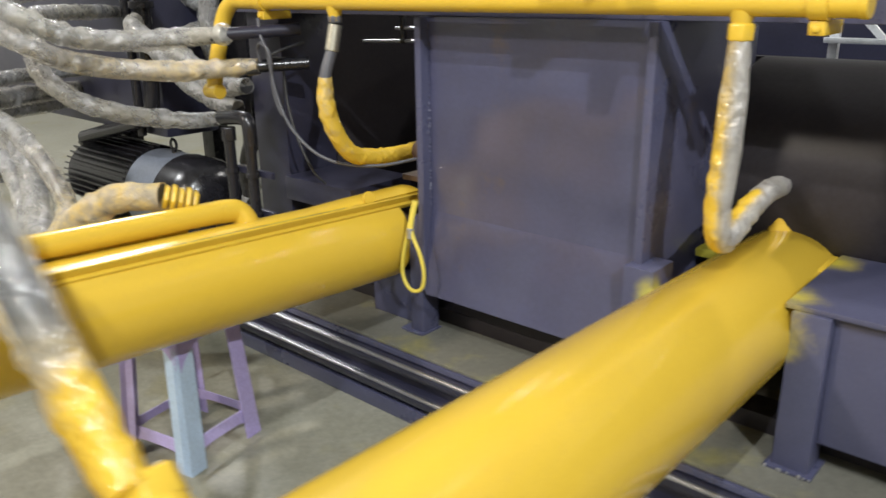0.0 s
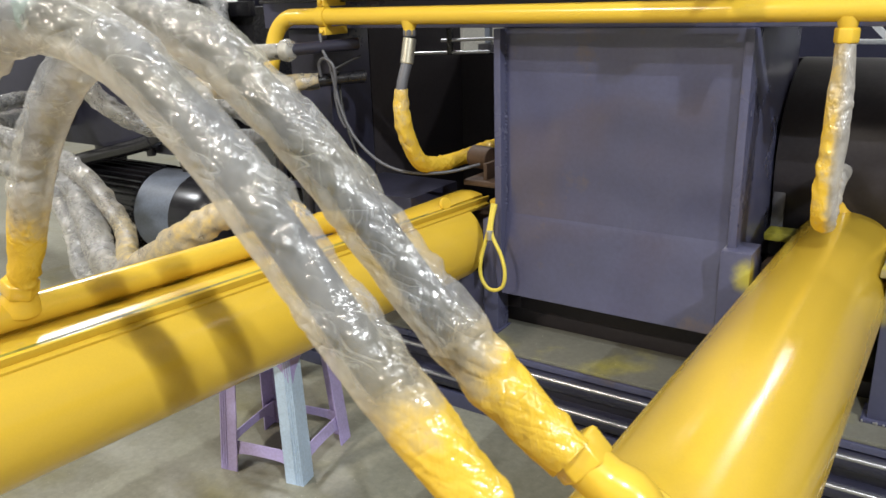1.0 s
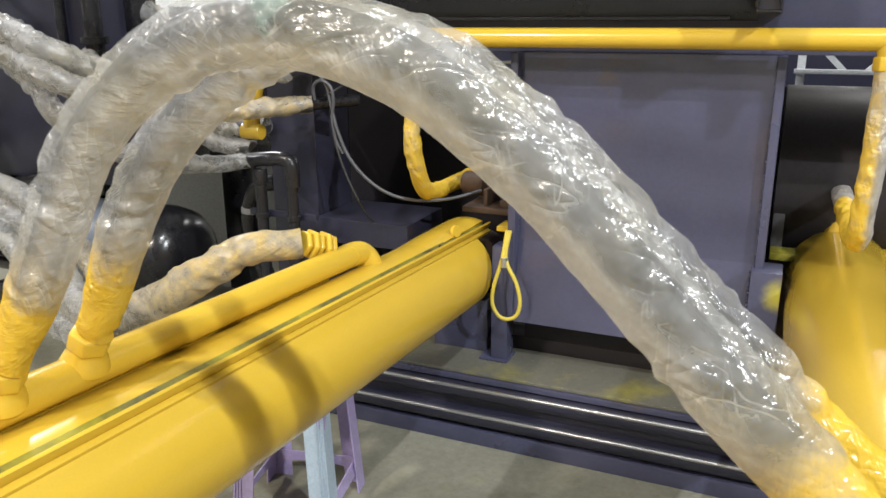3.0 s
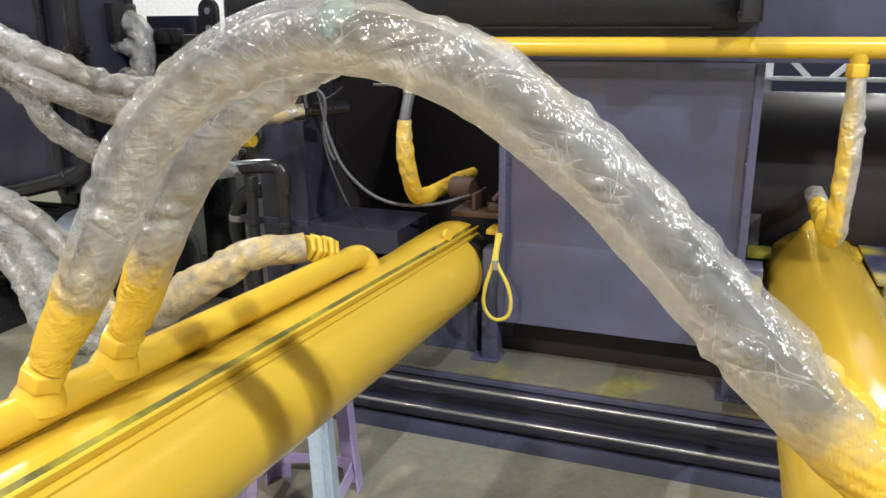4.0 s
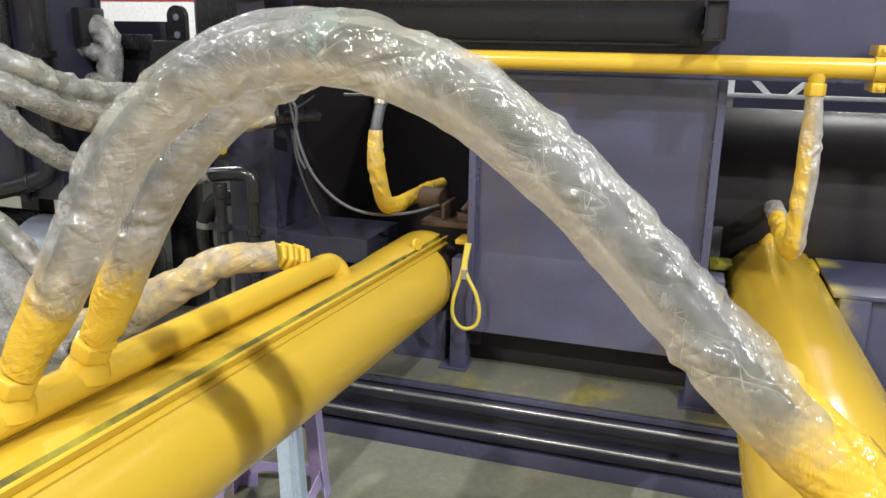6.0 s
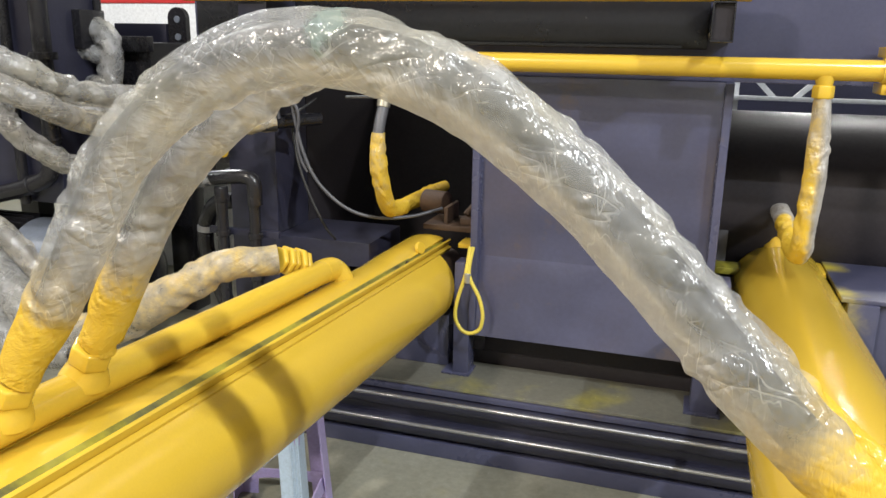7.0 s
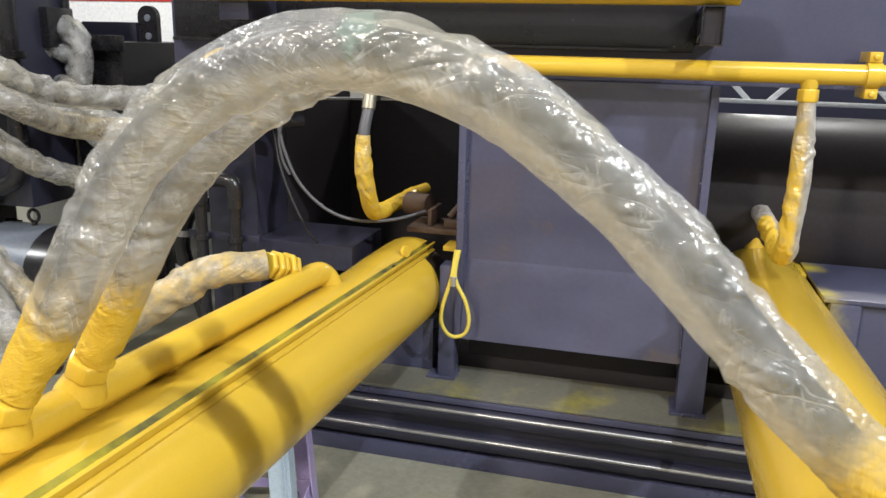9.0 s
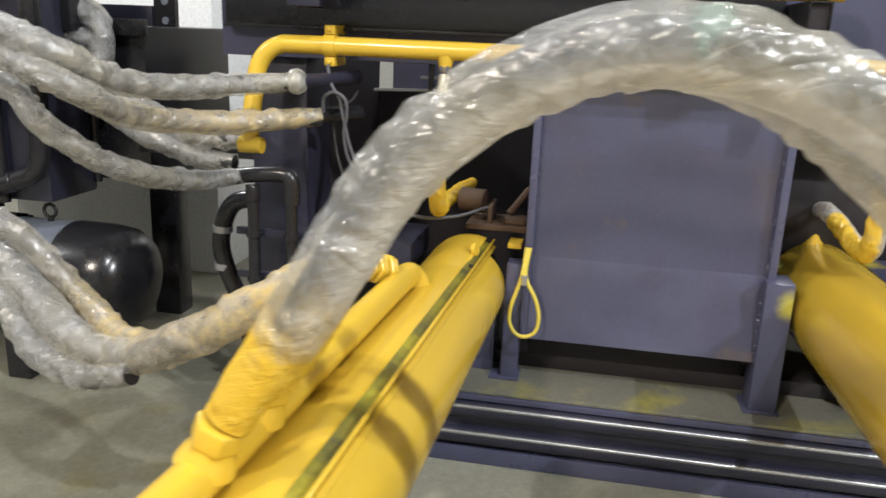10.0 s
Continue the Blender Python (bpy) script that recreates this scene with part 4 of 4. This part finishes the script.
for z in (0.40, 0.26):
    local(t, "hose_band", rod(bmesh.new(), (-1.113, 0.10, z - 0.012), (-1.111, 0.10, z + 0.012), 0.036, 20), STEEL, "bright hose band")
wrapped("pump_hose", [(-2.22, 0.46, 1.215), (-2.06, 0.42, 1.20), (-1.93, 0.40, 1.17), (-1.82, 0.40, 1.145), (-1.755, 0.40, 1.09), (-1.745, 0.40, 1.00), (-1.77, 0.40, 0.88), (-1.80, 0.43, 0.78)], 0.052, 41, "thick hose in shiny crumpled film hanging at the power unit", "pump hoses", amp=0.26)
wrapped("pump_hose", [(-1.98, 0.36, 1.02), (-1.90, 0.34, 1.045), (-1.82, 0.36, 1.05), (-1.76, 0.40, 1.01)], 0.036, 42, "short hose in shiny crumpled film at the power unit", "pump hoses", amp=0.26)
wrapped("upper_hose", [(-0.935, -0.20, 1.286), (-1.05, -0.20, 1.285), (-1.25, -0.20, 1.29), (-1.5, -0.18, 1.32), (-1.8, 0.0, 1.40), (-2.0, 0.3, 1.46), (-2.1, 0.6, 1.425)], 0.042, 43, "film-wrapped hose joined to the upper yellow pipe", "pump hoses", amp=0.2)
t = thing("upper_saddle", "dark blue saddle holding the upper pipe with yellow clamp", "bracket", at=(-0.68, -0.1, 1.2))
local(t, "block", box(bmesh.new(), -0.74, -0.64, -0.20, 0.019, 1.17, 1.234, 0.004), DARKBLUE)
local(t, "strap", lathe(bmesh.new(), (-0.70, -0.20, 1.286), (1, 0, 0), [(0, 0.0505), (0.0, 0.056), (0.03, 0.056), (0.03, 0.0505)], 28), YELLOW)


# cables by the opening
def cables():
    t = thing("loose_cable", "grey and black loose cables hanging by the opening", "cable", at=(-0.6, -0.13, 0.9))
    c1 = [(-0.640, -0.125, 1.005), (-0.628, -0.13, 0.95), (-0.600, -0.13, 0.905), (-0.590, -0.13, 0.86), (-0.565, -0.13, 0.76), (-0.52, -0.12, 0.66), (-0.44, -0.09, 0.575), (-0.35, -0.04, 0.535), (-0.25, 0.04, 0.530), (-0.16, 0.12, 0.55)]
    c2 = [(-0.655, -0.12, 0.86), (-0.650, -0.13, 0.905), (-0.615, -0.14, 0.925), (-0.580, -0.14, 0.905), (-0.575, -0.135, 0.86), (-0.585, -0.13, 0.80), (-0.575, -0.125, 0.73), (-0.555, -0.12, 0.69)]
    c3 = [(-0.66, -0.02, 0.83), (-0.64, -0.03, 0.72), (-0.60, -0.03, 0.60), (-0.55, -0.01, 0.48), (-0.53, 0.03, 0.425)]
    c4 = [(-0.70, 0.02, 0.86), (-0.63, -0.06, 0.87), (-0.60, -0.13, 0.88), (-0.57, -0.10, 0.90), (-0.59, 0.02, 0.92)]
    local(t, "cable", sweep(bmesh.new(), spline(c1, 0.012), 0.0056, 12), GREYHOSE)
    local(t, "cable", sweep(bmesh.new(), spline(c2, 0.010), 0.0056, 12), GREYHOSE)
    local(t, "cable", sweep(bmesh.new(), spline(c3, 0.012), 0.0045, 12), RUBBER)
    local(t, "cable", sweep(bmesh.new(), spline(c4, 0.010), 0.0045, 12), RUBBER)
    return t


cables()
t = thing("rod_clevis", "rusty brown clevis and pin above the cylinder rod", "clevis", at=(-0.17, 0.15, 0.45))
local(t, "plate", box(bmesh.new(), -0.23, -0.02, 0.12, 0.30, 0.470, 0.490, 0.004), RUST)
local(t, "cheek", box(bmesh.new(), -0.16, -0.145, 0.14, 0.28, 0.4905, 0.55, 0.004), RUST)
local(t, "cheek", box(bmesh.new(), -0.10, -0.03, 0.14, 0.20, 0.4905, 0.515, 0.004), RUST)
local(t, "pin", rod(bmesh.new(), (-0.27, 0.26, 0.545), (-0.18, 0.24, 0.545), 0.042, 24), RUST)
local(t, "arm", rod(bmesh.new(), (-0.09, 0.18, 0.52), (-0.03, 0.24, 0.60), 0.012, 12), RUST)
local(t, "tab", box(bmesh.new(), -0.075, -0.030, 0.04, 0.13, 0.435, 0.452, 0.003), YELLOW, "small yellow tab")
t = thing("pedestal_block", "grey steel block under the cylinder rod on the base plate", "block", at=(-0.2, 0.05, 0))
local(t, "block", box(bmesh.new(), -0.30, -0.10, 0.03, 0.20, 0.0, 0.19, 0.006), NAVY)
local(t, "upright", box(bmesh.new(), -0.26, -0.14, 0.06, 0.17, 0.1905, 0.235, 0.004), NAVY)

# ---- far things ----
t = thing("white_cabinet", "tall white control cabinet with vent panel and red strip", "cabinet", at=(-2.4, 1.8, GROUND))
local(t, "case", box(bmesh.new(), -3.1, -1.83, 1.50, 2.10, GROUND, 1.55, 0.006), WHITE)
local(t, "vent_panel", box(bmesh.new(), -1.97, -1.89, 1.490, 1.4995, 0.75, 0.95, 0.002), WHITE)
local(t, "red_strip", box(bmesh.new(), -2.9, -1.90, 1.494, 1.4995, 1.30, 1.335, 0.0), RED)
for k in range(8):
    local(t, "slot", box(bmesh.new(), -1.96, -1.90, 1.486, 1.4895, 0.77 + k * 0.022, 0.777 + k * 0.022), GREYHOSE)
t = thing("storage_rack", "grey steel storage rack with dark parts by the wall", "rack", at=(-2.2, 4.6, GROUND))
for x in (-3.0, -1.4):
    for y in (4.3, 5.0):
        local(t, "upright", box(bmesh.new(), x - 0.03, x + 0.03, y - 0.03, y + 0.03, GROUND, 2.4, 0.003), GREYMETAL)
for z in (0.3, 0.95, 1.6, 2.3):
    local(t, "shelf_board", box(bmesh.new(), -3.03, -1.37, 4.27, 5.03, z - 0.02, z, 0.003), GREYMETAL)
rnd = random.Random(5)
for k in range(7):
    x = -2.95 + 0.21 * k
    h = rnd.uniform(0.15, 0.4)
    z = rnd.choice((0.3, 0.95))
    ob = part("parts_crate", box(bmesh.new(), x, x + 0.17, 4.35, 4.75, z, z + h, 0.01), rnd.choice((BLACK, GREYMETAL, DARKBLUE, RUST)))
    tagged(ob, "dark metal parts crate on the rack shelf", "crate", "parts crates")
t = thing("white_truss", "white painted light steel truss bars behind the opening", "truss", at=(1.6, 1.15, 0))
local(t, "chord", box(bmesh.new(), 0.78, 2.55, 1.12, 1.14, 0.900, 0.918, 0.002), WHITE)
local(t, "chord", box(bmesh.new(), 0.78, 2.55, 1.12, 1.14, 1.10, 1.118, 0.002), WHITE)
for k in range(6):
    m = Matrix.Translation((0.86 + 0.28 * k, 1.155, 1.01)) @ pose(0, 0, 0, 0, 45 if k % 2 else -45, 0)
    local(t, "diagonal", box(bmesh.new(), -0.011, 0.011, -0.010, 0.010, -0.14, 0.14, 0.001, m), WHITE)
for x in (0.79, 2.5):
    local(t, "leg", box(bmesh.new(), x, x + 0.03, 1.145, 1.175, 0.0, 1.118, 0.002), WHITE)

# ceiling lamp housings, added out of view at the hall lights
for p, zl in (((2.44, -4.36), 6.62), ((2.2, 4.6), 5.42), ((-4.6, 2.2), 5.42), ((-2.4, -6.6), 5.42), ((-6.4, -2.6), 5.42), ((2.75, 13.2), 4.86)):
    t = thing("unseen_lamp_housing", "round lamp housing added out of view at a hall light", "lamp", "ceiling lamps", at=(p[0], p[1], zl))
    local(t, "housing", lathe(bmesh.new(), (p[0], p[1], zl - 0.06), (0, 0, 1), [(0, 0.24), (0.03, 0.24), (0.16, 0.10), (0.24, 0.08)], 32), GREYMETAL)
    local(t, "rod", rod(bmesh.new(), (p[0], p[1], zl + 0.18), (p[0], p[1], 7.0), 0.012, 10), GREYMETAL)

# stand added out of view to carry the main light from the right
t = thing("unseen_key_light_stand", "square lamp housing on a tripod, added out of view at the key light", "lamp", at=(6.66, -4.63, GROUND))
local(t, "housing", box(bmesh.new(), 6.54, 6.74, -4.73, -4.53, 5.40, 5.62, 0.01), GREYMETAL)
local(t, "pole", rod(bmesh.new(), (6.66, -4.63, GROUND + 0.3), (6.66, -4.63, 5.40), 0.02, 12), GREYMETAL)
for k in range(3):
    q = 2.1 * k
    local(t, "leg", rod(bmesh.new(), (6.66, -4.63, 0.5), (6.66 + 0.5 * math.cos(q), -4.63 + 0.5 * math.sin(q), GROUND), 0.012, 10), GREYMETAL)
